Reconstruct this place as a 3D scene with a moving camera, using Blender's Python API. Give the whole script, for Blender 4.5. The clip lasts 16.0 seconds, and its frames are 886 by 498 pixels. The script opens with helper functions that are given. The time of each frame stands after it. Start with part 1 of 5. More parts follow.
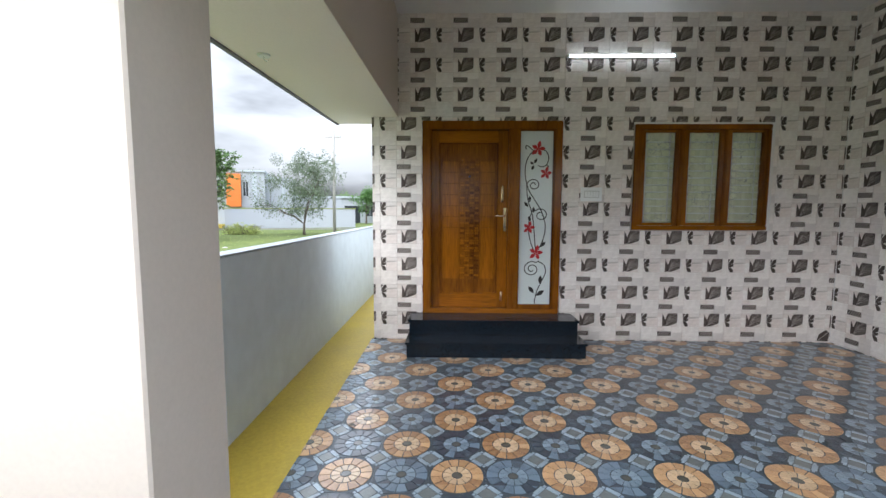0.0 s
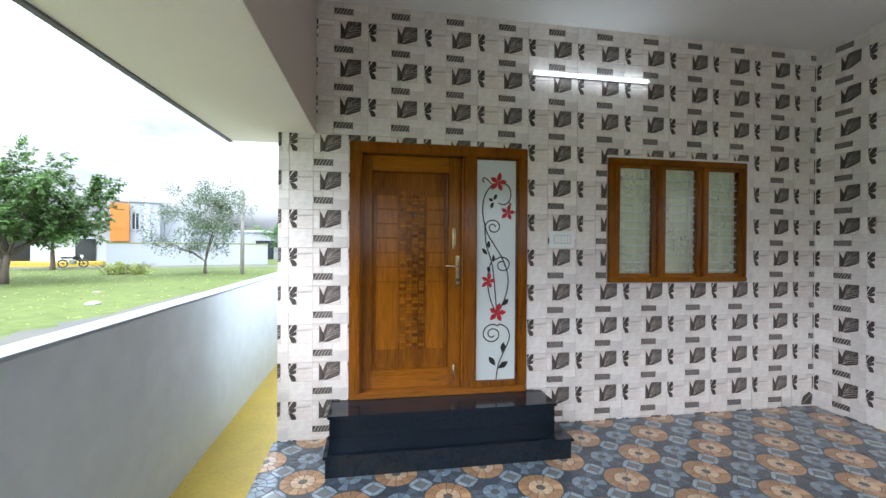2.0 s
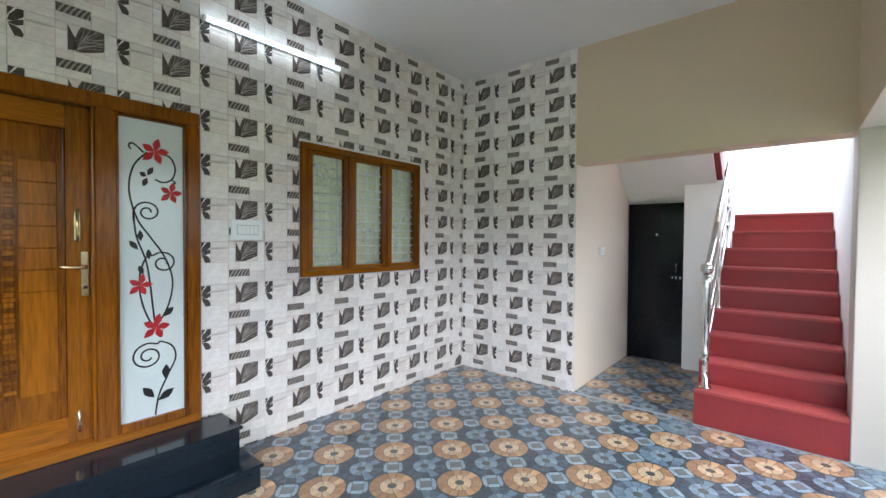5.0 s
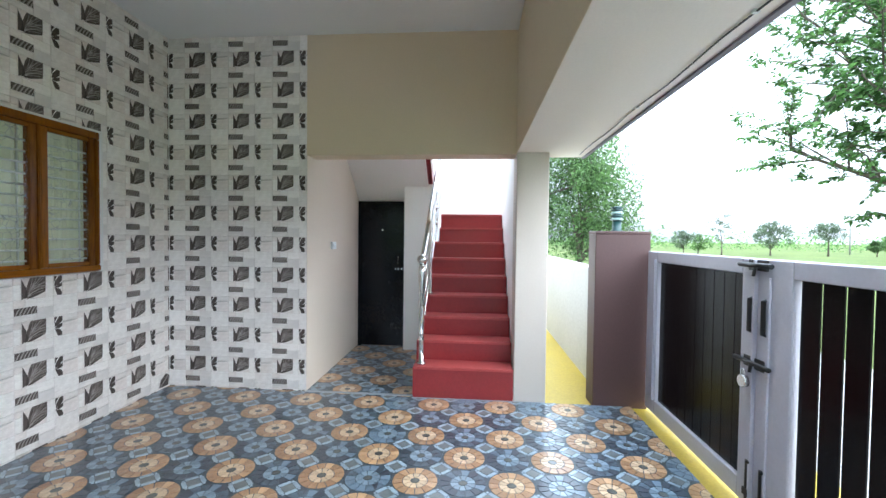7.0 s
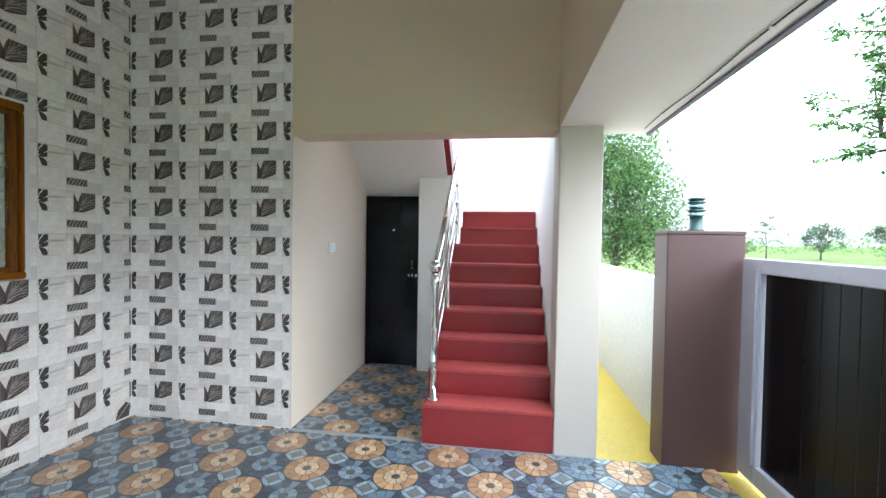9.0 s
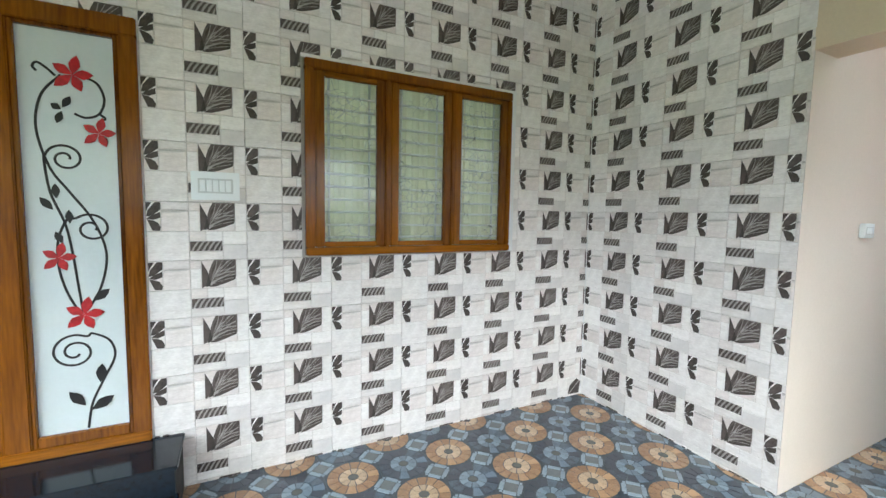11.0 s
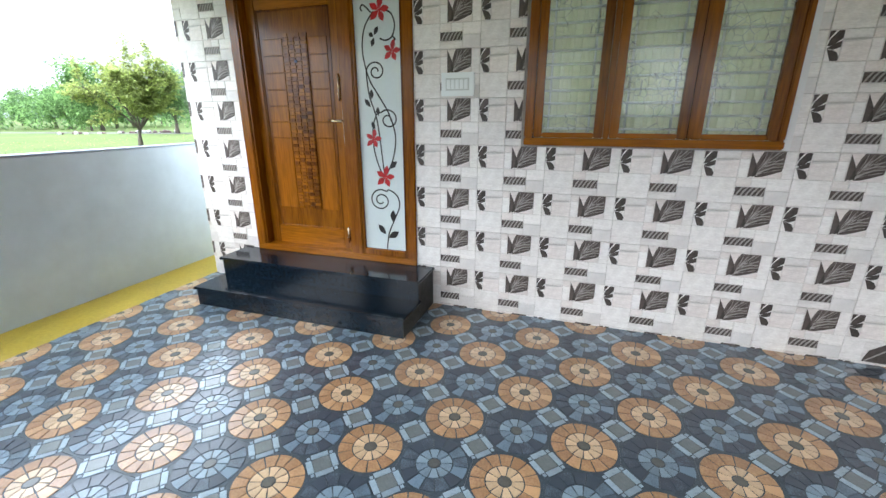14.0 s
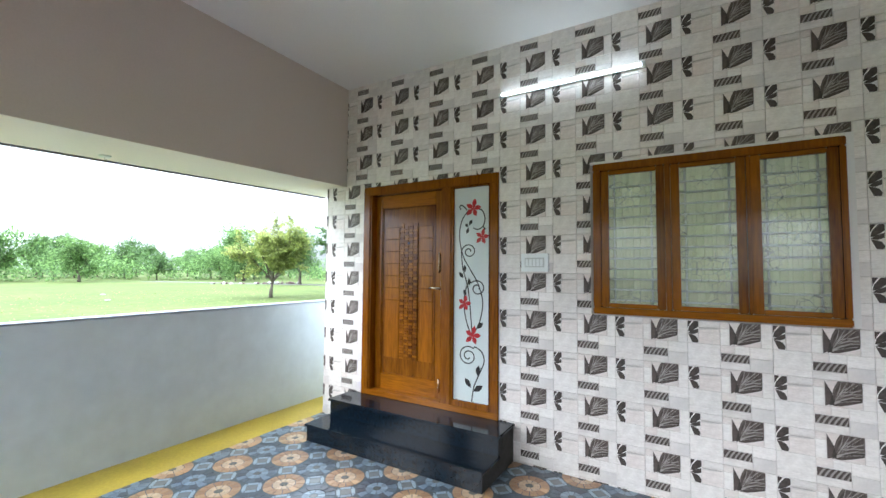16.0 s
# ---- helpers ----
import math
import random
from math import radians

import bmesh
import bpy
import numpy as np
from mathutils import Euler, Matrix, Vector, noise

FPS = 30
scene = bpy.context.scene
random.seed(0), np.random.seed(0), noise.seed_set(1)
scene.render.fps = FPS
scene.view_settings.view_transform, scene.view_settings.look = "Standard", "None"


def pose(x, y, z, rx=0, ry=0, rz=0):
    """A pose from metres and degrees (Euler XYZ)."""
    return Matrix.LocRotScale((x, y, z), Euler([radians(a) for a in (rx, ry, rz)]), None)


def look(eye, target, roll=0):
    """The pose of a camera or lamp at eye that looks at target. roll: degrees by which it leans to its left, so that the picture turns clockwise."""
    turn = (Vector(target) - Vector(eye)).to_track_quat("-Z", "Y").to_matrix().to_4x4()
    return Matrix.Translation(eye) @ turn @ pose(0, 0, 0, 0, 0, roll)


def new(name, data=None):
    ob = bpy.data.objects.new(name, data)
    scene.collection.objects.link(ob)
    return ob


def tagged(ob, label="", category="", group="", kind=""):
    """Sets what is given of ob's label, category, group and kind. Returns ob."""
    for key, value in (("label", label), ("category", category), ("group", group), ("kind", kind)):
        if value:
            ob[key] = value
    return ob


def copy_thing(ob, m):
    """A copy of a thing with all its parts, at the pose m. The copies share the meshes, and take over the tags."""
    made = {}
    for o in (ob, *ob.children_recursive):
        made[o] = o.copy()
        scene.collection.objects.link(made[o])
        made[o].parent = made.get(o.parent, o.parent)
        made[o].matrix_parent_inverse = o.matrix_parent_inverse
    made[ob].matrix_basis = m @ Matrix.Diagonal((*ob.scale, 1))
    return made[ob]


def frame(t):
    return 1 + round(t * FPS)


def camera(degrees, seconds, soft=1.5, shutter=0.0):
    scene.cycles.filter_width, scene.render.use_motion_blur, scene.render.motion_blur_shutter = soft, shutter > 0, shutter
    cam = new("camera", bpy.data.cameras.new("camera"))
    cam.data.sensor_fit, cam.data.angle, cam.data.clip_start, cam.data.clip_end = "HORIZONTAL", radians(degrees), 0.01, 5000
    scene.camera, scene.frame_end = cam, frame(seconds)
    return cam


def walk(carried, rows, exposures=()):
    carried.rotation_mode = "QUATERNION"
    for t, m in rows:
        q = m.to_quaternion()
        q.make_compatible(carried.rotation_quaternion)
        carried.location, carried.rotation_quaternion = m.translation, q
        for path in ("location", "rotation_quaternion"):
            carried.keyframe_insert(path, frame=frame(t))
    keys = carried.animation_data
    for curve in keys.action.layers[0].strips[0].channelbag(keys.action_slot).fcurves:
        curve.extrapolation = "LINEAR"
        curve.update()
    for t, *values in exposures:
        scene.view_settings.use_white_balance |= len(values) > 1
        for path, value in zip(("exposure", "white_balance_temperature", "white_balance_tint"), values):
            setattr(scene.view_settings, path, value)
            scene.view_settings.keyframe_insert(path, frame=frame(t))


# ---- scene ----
cam = camera(93.5, 16.0)
PATH = [
    (0, (0.69, 0.44, 1.405), (0.653, 2.432, 1.228), 0.2),
    (0.5, (0.62, 0.858, 1.498), (0.623, 2.855, 1.391), 0.3),
    (1, (0.601, 1.207, 1.526), (0.674, 3.205, 1.464), 0.3),
    (1.5, (0.582, 1.428, 1.514), (0.772, 3.419, 1.493), 0.3),
    (2, (0.559, 1.557, 1.522), (0.897, 3.528, 1.514), 0.4),
    (2.5, (0.554, 1.611, 1.515), (1.072, 3.543, 1.513), 0.3),
    (3, (0.557, 1.651, 1.496), (1.267, 3.52, 1.497), 0.4),
    (5.5, (0.816, 1.900, 1.537), (2.494, 2.939, 1.491), 0.5),
    (6, (0.855, 1.873, 1.518), (2.691, 2.666, 1.475), 0.6),
    (6.5, (0.855, 1.912, 1.521), (2.801, 2.369, 1.473), 0.6),
    (7, (0.878, 1.907, 1.516), (2.872, 2.059, 1.465), 0.7),
    (7.5, (1.046, 1.86, 1.49), (3.044, 1.799, 1.441), 0.7),
    (8, (1.348, 1.821, 1.505), (3.345, 1.726, 1.455), 0.7),
    (10.5, (2.112, 2.32, 1.514), (3.449, 3.803, 1.406), 1.4),
    (11, (2.261, 2.461, 1.469), (3.157, 4.242, 1.306), 1.0),
    (11.5, (2.44, 2.508, 1.351), (2.839, 4.455, 1.131), 0.7),
    (12, (2.555, 2.529, 1.275), (2.601, 4.482, 0.846), 0.7),
    (12.5, (2.632, 2.482, 1.226), (2.456, 4.362, 0.567), 0.5),
    (13, (2.75, 2.39, 1.264), (2.395, 4.201, 0.493), 0.0),
    (13.5, (2.908, 2.253, 1.339), (2.416, 4.045, 0.599), 0.1),
    (14, (3.006, 2.136, 1.397), (2.409, 3.946, 0.791), -0.0),
    (14.5, (3.099, 2.044, 1.452), (2.403, 3.877, 1.056), 0.0),
    (15, (3.146, 1.936, 1.522), (2.382, 3.776, 1.35), 0.1),
    (15.5, (3.166, 1.791, 1.565), (2.349, 3.616, 1.615), 0.4),
    (16, (3.25, 1.706, 1.524), (2.23, 3.424, 1.629), 0.5),
]
EXPOSURES = [(0.0, 0.87, 6200, 11), (0.5, 1.2, 6000, 10), (1.5, 1.27, 5950, 11), (3.0, 1.42, 5950, 10), (5.5, 1.74, 5750, 6), (8.0, 1.38, 5630, 4), (10.5, 1.96, 5900, 3), (11.5, 1.91, 5850, 3), (12.5, 1.72, 5800, 3), (15.0, 1.65, 5890, 8), (16.0, 1.68, 5840, 7)]
walk(cam, [(t, look(eye, target, roll)) for t, eye, target, roll in PATH], exposures=EXPOSURES)

# ---- world, sun and large lights ----
SUN_EL, SUN_ROT = radians(34), radians(205)
world = bpy.data.worlds.new("overcast_sky")
scene.world = world
world.use_nodes = True
wn, wl = world.node_tree.nodes, world.node_tree.links
sky = wn.new("ShaderNodeTexSky")
sky.sky_type, sky.sun_disc = "NISHITA", False
sky.sun_elevation, sky.sun_rotation, sky.dust_density, sky.air_density = SUN_EL, SUN_ROT, 4.0, 1.0
wtc, wmap, wnoise, wramp, wmix = (wn.new("ShaderNode" + k) for k in ("TexCoord", "Mapping", "TexNoise", "ValToRGB", "Mix"))
wmix.data_type = "RGBA"
wmap.inputs["Scale"].default_value = (1.2, 1.2, 4.0)
wnoise.inputs["Scale"].default_value, wnoise.inputs["Detail"].default_value, wnoise.inputs["Roughness"].default_value = 1.6, 5, 0.5
wramp.color_ramp.elements[0].position, wramp.color_ramp.elements[0].color = 0.39, (2.7, 2.82, 2.98, 1)
wramp.color_ramp.elements[1].position, wramp.color_ramp.elements[1].color = 0.62, (7.7, 8.05, 8.5, 1)
wl.new(wtc.outputs["Generated"], wmap.inputs["Vector"])
wl.new(wmap.outputs["Vector"], wnoise.inputs["Vector"])
wl.new(wnoise.outputs["Fac"], wramp.inputs["Fac"])
wmix.inputs["Factor"].default_value = 0.9
wl.new(sky.outputs["Color"], wmix.inputs["A"])
wl.new(wramp.outputs["Color"], wmix.inputs["B"])
# an overcast sky is brighter overhead than at the horizon
wsep, wgrad, wmul = wn.new("ShaderNodeSeparateXYZ"), wn.new("ShaderNodeMapRange"), wn.new("ShaderNodeMix")
wmul.data_type, wmul.blend_type = "RGBA", "MULTIPLY"
wmul.inputs["Factor"].default_value = 1.0
wgrad.inputs["From Min"].default_value, wgrad.inputs["From Max"].default_value = 0.0, 1.0
wgrad.inputs["To Min"].default_value, wgrad.inputs["To Max"].default_value = 0.64, 3.9
wl.new(wtc.outputs["Generated"], wsep.inputs["Vector"])
wl.new(wsep.outputs["Z"], wgrad.inputs["Value"])
wl.new(wmix.outputs["Result"], wmul.inputs["A"])
# and brighter on the sun's side
wdot, wside, wboth = wn.new("ShaderNodeVectorMath"), wn.new("ShaderNodeMapRange"), wn.new("ShaderNodeMath")
wdot.operation, wboth.operation = "DOT_PRODUCT", "MULTIPLY"
wdot.inputs[1].default_value = (math.sin(SUN_ROT) * math.cos(SUN_EL), math.cos(SUN_ROT) * math.cos(SUN_EL), math.sin(SUN_EL))
wside.inputs["From Min"].default_value, wside.inputs["From Max"].default_value = -0.6, 1.0
wside.inputs["To Min"].default_value, wside.inputs["To Max"].default_value = 0.6, 1.8
wl.new(wtc.outputs["Generated"], wdot.inputs[0])
wl.new(wdot.outputs["Value"], wside.inputs["Value"])
wl.new(wgrad.outputs["Result"], wboth.inputs[0])
wl.new(wside.outputs["Result"], wboth.inputs[1])
wl.new(wboth.outputs[0], wmul.inputs["B"])
wl.new(wmul.outputs["Result"], wn["Background"].inputs["Color"])
wn["Background"].inputs["Strength"].default_value = 0.12
sun = new("sun", bpy.data.lights.new("sun", "SUN"))
sun.data.energy, sun.data.angle, sun.data.color = 0.5, radians(45), (1.0, 0.97, 0.92)
sun.matrix_basis = look((0, 0, 30), (30 * -math.sin(SUN_ROT) / math.tan(SUN_EL), 30 * -math.cos(SUN_ROT) / math.tan(SUN_EL), 0))

# ---- materials ----


def lin(r, g, b):
    return tuple((v / 255 / 12.92) if v <= 10 else ((v / 255 + 0.055) / 1.055) ** 2.4 for v in (r, g, b)) + (1.0,)


def mat(name, base, rough=0.6, metal=0.0, var=0.12, scale=3.0, fine=60.0, bump=0.1, dist=0.002, coat=0.0, stretch=(1, 1, 1), spot=None, island=0.0, objvar=0.0, spec=0.5, coat_rough=0.12):
    """A surface with variation at two scales, fine relief, and if asked a second colour in blotches."""
    m = bpy.data.materials.new(name)
    m.use_nodes = True
    n, l = m.node_tree.nodes, m.node_tree.links
    p = n["Principled BSDF"]
    tc, mp = n.new("ShaderNodeTexCoord"), n.new("ShaderNodeMapping")
    mp.inputs["Scale"].default_value = stretch
    l.new(tc.outputs["Object"], mp.inputs["Vector"])

    def noise_node(s, d):
        t = n.new("ShaderNodeTexNoise")
        t.inputs["Scale"].default_value, t.inputs["Detail"].default_value = s, d
        l.new(mp.outputs["Vector"], t.inputs["Vector"])
        return t

    big, small = noise_node(scale, 4), noise_node(fine, 3)
    add = n.new("ShaderNodeMath")
    add.operation = "MULTIPLY_ADD"
    add.inputs[1].default_value = 0.5
    l.new(small.outputs["Fac"], add.inputs[0])
    half = n.new("ShaderNodeMath")
    half.operation = "MULTIPLY"
    half.inputs[1].default_value = 0.5
    l.new(big.outputs["Fac"], half.inputs[0])
    l.new(half.outputs[0], add.inputs[2])
    value = add.outputs[0]
    for kind, amount in (("island", island), ("object", objvar)):
        if amount:
            src = n.new("ShaderNodeNewGeometry") if kind == "island" else n.new("ShaderNodeObjectInfo")
            out = src.outputs["Random Per Island"] if kind == "island" else src.outputs["Random"]
            sub = n.new("ShaderNodeMath")
            sub.operation = "MULTIPLY_ADD"
            sub.inputs[1].default_value = amount
            l.new(out, sub.inputs[0])
            l.new(value, sub.inputs[2])
            off = n.new("ShaderNodeMath")
            off.operation = "SUBTRACT"
            off.inputs[1].default_value = amount / 2
            l.new(sub.outputs[0], off.inputs[0])
            value = off.outputs[0]
    ramp = n.new("ShaderNodeValToRGB")
    ramp.color_ramp.elements[0].position, ramp.color_ramp.elements[1].position = 0.3, 0.7
    dark = tuple(c * (1 - var) for c in base[:3]) + (1,)
    light = tuple(min(1, c * (1 + var)) for c in base[:3]) + (1,)
    if spot:
        dark = spot
    ramp.color_ramp.elements[0].color, ramp.color_ramp.elements[1].color = dark, light
    l.new(value, ramp.inputs["Fac"])
    l.new(ramp.outputs["Color"], p.inputs["Base Color"])
    rr = n.new("ShaderNodeMapRange")
    rr.inputs["To Min"].default_value, rr.inputs["To Max"].default_value = max(0.02, rough * 0.8), min(1, rough * 1.2)
    l.new(big.outputs["Fac"], rr.inputs["Value"])
    l.new(rr.outputs["Result"], p.inputs["Roughness"])
    p.inputs["Metallic"].default_value = metal
    p.inputs["Specular IOR Level"].default_value = spec
    if coat:
        p.inputs["Coat Weight"].default_value, p.inputs["Coat Roughness"].default_value = coat, coat_rough
    if bump:
        b = n.new("ShaderNodeBump")
        b.inputs["Strength"].default_value, b.inputs["Distance"].default_value = bump, dist
        l.new(small.outputs["Fac"], b.inputs["Height"])
        l.new(b.outputs["Normal"], p.inputs["Normal"])
    return m


M_CREAM = mat("cream_wall_paint", (0.74, 0.66, 0.57, 1), 0.7, var=0.04, scale=1.2, fine=90, bump=0.15)
M_WHITE = mat("white_wall_paint", (0.80, 0.80, 0.79, 1), 0.75, var=0.04, scale=1.0, fine=80, bump=0.15)
M_YARDWALL = mat("weathered_white_paint", (0.45, 0.44, 0.42, 1), 0.8, var=0.14, scale=1.1, fine=40, bump=0.25)
M_CEIL = mat("ceiling_paint", (0.80, 0.80, 0.80, 1), 0.8, var=0.03, scale=0.8, fine=70, bump=0.1)
M_BEAM = mat("beige_beam_paint", (0.71, 0.595, 0.44, 1), 0.7, var=0.05, scale=0.9, fine=80, bump=0.15)
M_BEAMW = mat("taupe_beam_paint", (0.62, 0.55, 0.50, 1), 0.7, var=0.05, scale=0.9, fine=80, bump=0.15)
M_SOFFIT = mat("soffit_paint", (0.78, 0.72, 0.665, 1), 0.75, var=0.04, scale=0.9, fine=80, bump=0.15)
M_COLUMN = mat("column_paint", (0.58, 0.525, 0.465, 1), 0.6, var=0.05, scale=1.0, fine=80, bump=0.15)
M_FASCIA = mat("grey_fascia_paint", lin(104, 100, 112), 0.6, var=0.1)
M_COMPOUND = mat("grey_blue_wall_paint", (0.58, 0.645, 0.69, 1), 0.7, var=0.10, scale=0.7, fine=7, bump=0.12, dist=0.003)
M_CAP = mat("white_wall_cap", (0.29, 0.325, 0.355, 1), 0.7, var=0.12)
M_YELLOW = mat("yellow_floor_paint", (0.43, 0.32, 0.035, 1), 0.5, var=0.18, scale=2.2, fine=45, bump=0.25, dist=0.003)
M_CONC = mat("bare_plaster", (0.42, 0.40, 0.37, 1), 0.85, var=0.2, scale=1.5, bump=0.3)
M_TEAK = mat("varnished_teak", (0.225, 0.076, 0.002, 1), 0.2, var=0.4, scale=1.3, fine=14.0, bump=0.1, coat=0.08, stretch=(6, 6, 0.5), spot=(0.085, 0.024, 0.0015, 1), island=0.3, spec=0.28)
M_TEAKH = mat("varnished_teak_rail", (0.250, 0.086, 0.002, 1), 0.2, var=0.4, scale=1.3, fine=14.0, bump=0.1, coat=0.08, stretch=(0.5, 6, 6), spot=(0.085, 0.024, 0.0015, 1), island=0.3, spec=0.28)
M_TEAKD = mat("red_brown_teak", (0.195, 0.063, 0.002, 1), 0.2, var=0.4, scale=1.3, fine=14, bump=0.08, coat=0.08, stretch=(6, 6, 0.5), spot=(0.075, 0.020, 0.0015, 1), island=0.25, spec=0.28)
M_GRANITE = mat("polished_black_granite", (0.005, 0.011, 0.019, 1), 0.12, var=0.5, scale=40, fine=260, bump=0.03, spec=0.32)
M_GRANITER = mat("sawn_granite_edge", (0.060, 0.058, 0.055, 1), 0.75, var=0.6, scale=9, fine=90, bump=0.5, spec=0.2)
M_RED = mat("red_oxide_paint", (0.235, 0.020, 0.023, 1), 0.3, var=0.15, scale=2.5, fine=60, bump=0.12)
# lighter than the risers: skylight on the treads is put into this red
M_REDT = mat("skylit_red_tread", (0.36, 0.058, 0.055, 1), 0.4, var=0.22, scale=4.0, fine=50, bump=0.15)
M_STEEL = mat("stainless_steel", (0.72, 0.72, 0.71, 1), 0.16, metal=1.0, var=0.05, bump=0.0)
M_BRASS = mat("antique_brass", (0.62, 0.48, 0.28, 1), 0.22, metal=1.0, var=0.12, bump=0.0)
M_BLACKDOOR = mat("black_enamel_door", (0.004, 0.005, 0.008, 1), 0.16, var=0.2, scale=2, bump=0.05, spec=0.2)
M_BLACK = mat("black_metal", (0.012, 0.012, 0.013, 1), 0.35, var=0.2, bump=0.1)
M_GATE = mat("pale_grey_gate_paint", (0.47, 0.465, 0.53, 1), 0.35, var=0.07, bump=0.08)
M_SLAT = mat("black_brown_gate_slat", (0.0045, 0.0038, 0.0042, 1), 0.22, var=0.3, scale=5, fine=12, bump=0.12, dist=0.004, objvar=0.2, spec=0.12)
M_PILLAR = mat("brown_pillar_paint", (0.078, 0.040, 0.037, 1), 0.55, var=0.12, scale=1.2, bump=0.15)
M_PLASTIC = mat("white_plastic", (0.90, 0.94, 0.95, 1), 0.35, var=0.02, bump=0.0)
M_PLASTIC2 = mat("pale_grey_plastic", (0.66, 0.69, 0.69, 1), 0.35, var=0.02, bump=0.0)
M_GROUT = mat("brown_grey_tile_body", (0.60, 0.56, 0.53, 1), 0.5, var=0.1, fine=120)
M_ST1 = mat("white_stone_print", (0.87, 0.84, 0.815, 1), 0.34, var=0.10, scale=12, fine=55, bump=0.45, island=0.22, objvar=0.12, stretch=(1, 1, 3), spot=(0.70, 0.66, 0.635, 1))
M_ST2 = mat("warm_white_stone_print", (0.84, 0.785, 0.755, 1), 0.34, var=0.10, scale=14, fine=60, bump=0.45, island=0.22, objvar=0.12, stretch=(1, 1, 3), spot=(0.67, 0.61, 0.58, 1))
M_ST3 = mat("grey_white_stone_print", (0.78, 0.745, 0.725, 1), 0.38, var=0.08, scale=18, fine=80, bump=0.12, island=0.2)
M_LEAFD = mat("dark_leaf_print", (0.068, 0.055, 0.049, 1), 0.45, var=0.4, scale=60, fine=240, bump=0.1, island=0.15, spec=0.35)
M_LEAFM = mat("grey_leaf_print", (0.092, 0.074, 0.066, 1), 0.45, var=0.5, scale=50, fine=220, bump=0.1, island=0.25, spec=0.35)
M_LEAFL = mat("pale_vein_print", (0.36, 0.33, 0.31, 1), 0.4, var=0.2, scale=40, fine=160, bump=0.1)
M_HALF = mat("soft_grey_print", (0.50, 0.465, 0.44, 1), 0.4, var=0.1, scale=30, fine=120, bump=0.1)
M_HALF2 = mat("faint_grey_print", (0.68, 0.64, 0.615, 1), 0.4, var=0.08, scale=30, fine=120, bump=0.1)
M_FBASE = mat("dark_floor_joint", (0.042, 0.060, 0.077, 1), 0.35, var=0.4, scale=30, fine=140, coat=0.25, coat_rough=0.2)
M_FOR = mat("orange_floor_stone", (0.46, 0.285, 0.150, 1), 0.3, var=0.22, scale=16, fine=110, island=0.4, objvar=0.1, spot=(0.30, 0.165, 0.082, 1), bump=0.2, dist=0.001, coat=0.9, coat_rough=0.15)
M_FOL = mat("sand_floor_stone", (0.55, 0.405, 0.260, 1), 0.3, var=0.18, scale=16, fine=110, island=0.3, objvar=0.1, bump=0.2, dist=0.001, coat=0.9, coat_rough=0.15)
M_FBD = mat("slate_floor_stone", (0.112, 0.158, 0.208, 1), 0.3, var=0.35, scale=18, fine=170, island=0.8, objvar=0.1, spot=(0.042, 0.056, 0.078, 1), bump=0.2, dist=0.001, coat=0.9, coat_rough=0.15)
M_FBL = mat("blue_grey_floor_stone", (0.185, 0.25, 0.31, 1), 0.3, var=0.25, scale=18, fine=140, island=0.4, objvar=0.1, bump=0.2, dist=0.001, coat=0.9, coat_rough=0.15)
M_FSQ = mat("green_grey_floor_stone", (0.150, 0.170, 0.172, 1), 0.3, var=0.22, scale=22, fine=120, island=0.3, bump=0.2, dist=0.001, coat=0.9, coat_rough=0.15)
M_FLT = mat("pale_blue_floor_stone", (0.27, 0.345, 0.415, 1), 0.3, var=0.2, scale=20, fine=120, island=0.3, bump=0.2, dist=0.001, coat=0.9, coat_rough=0.15)
M_FCEN = mat("umber_floor_stone", (0.080, 0.082, 0.076, 1), 0.3, var=0.3, scale=20, fine=120, island=0.3, bump=0.2, dist=0.001, coat=0.9, coat_rough=0.15)
M_GRASS = mat("meadow_grass", (0.088, 0.106, 0.035, 1), 0.95, var=0.45, scale=0.16, fine=2.8, bump=0.6, dist=0.05, spot=(0.048, 0.074, 0.020, 1), spec=0.1)
M_BLADE = mat("grass_blade", (0.26, 0.31, 0.11, 1), 0.8, var=0.25, scale=0.2, fine=5, bump=0, island=0.4, spec=0.1)
M_ROAD = mat("worn_asphalt", (0.050, 0.052, 0.052, 1), 0.9, var=0.4, scale=0.7, fine=20, bump=0.5, dist=0.01, spot=(0.085, 0.078, 0.055, 1))
M_LANE = mat("pale_concrete_lane", (0.29, 0.28, 0.265, 1), 0.9, var=0.2, scale=0.6, fine=14, bump=0.4, dist=0.006)
M_BARK = mat("tree_bark", (0.10, 0.082, 0.065, 1), 0.9, var=0.35, scale=4, fine=30, bump=0.6, dist=0.02, stretch=(1, 1, 0.3))
M_LF1 = mat("bright_leaves", (0.105, 0.205, 0.060, 1), 0.5, var=0.4, scale=0.9, fine=6, bump=0, island=0.8, spot=(0.036, 0.092, 0.020, 1))
M_LF2 = mat("dark_leaves", (0.120, 0.205, 0.068, 1), 0.55, var=0.4, scale=0.9, fine=6, bump=0, island=0.7, spot=(0.055, 0.100, 0.036, 1))
M_LF3 = mat("grey_green_leaves", (0.125, 0.165, 0.105, 1), 0.6, var=0.35, scale=0.9, fine=6, bump=0, island=0.7)
M_LF5 = mat("hazy_green_leaves", (0.180, 0.290, 0.095, 1), 0.7, var=0.3, scale=0.5, fine=4, bump=0, island=0.7, spot=(0.085, 0.155, 0.055, 1))
M_LF4 = mat("yellow_green_leaves", (0.32, 0.37, 0.115, 1), 0.6, var=0.35, scale=0.9, fine=6, bump=0, island=0.7)
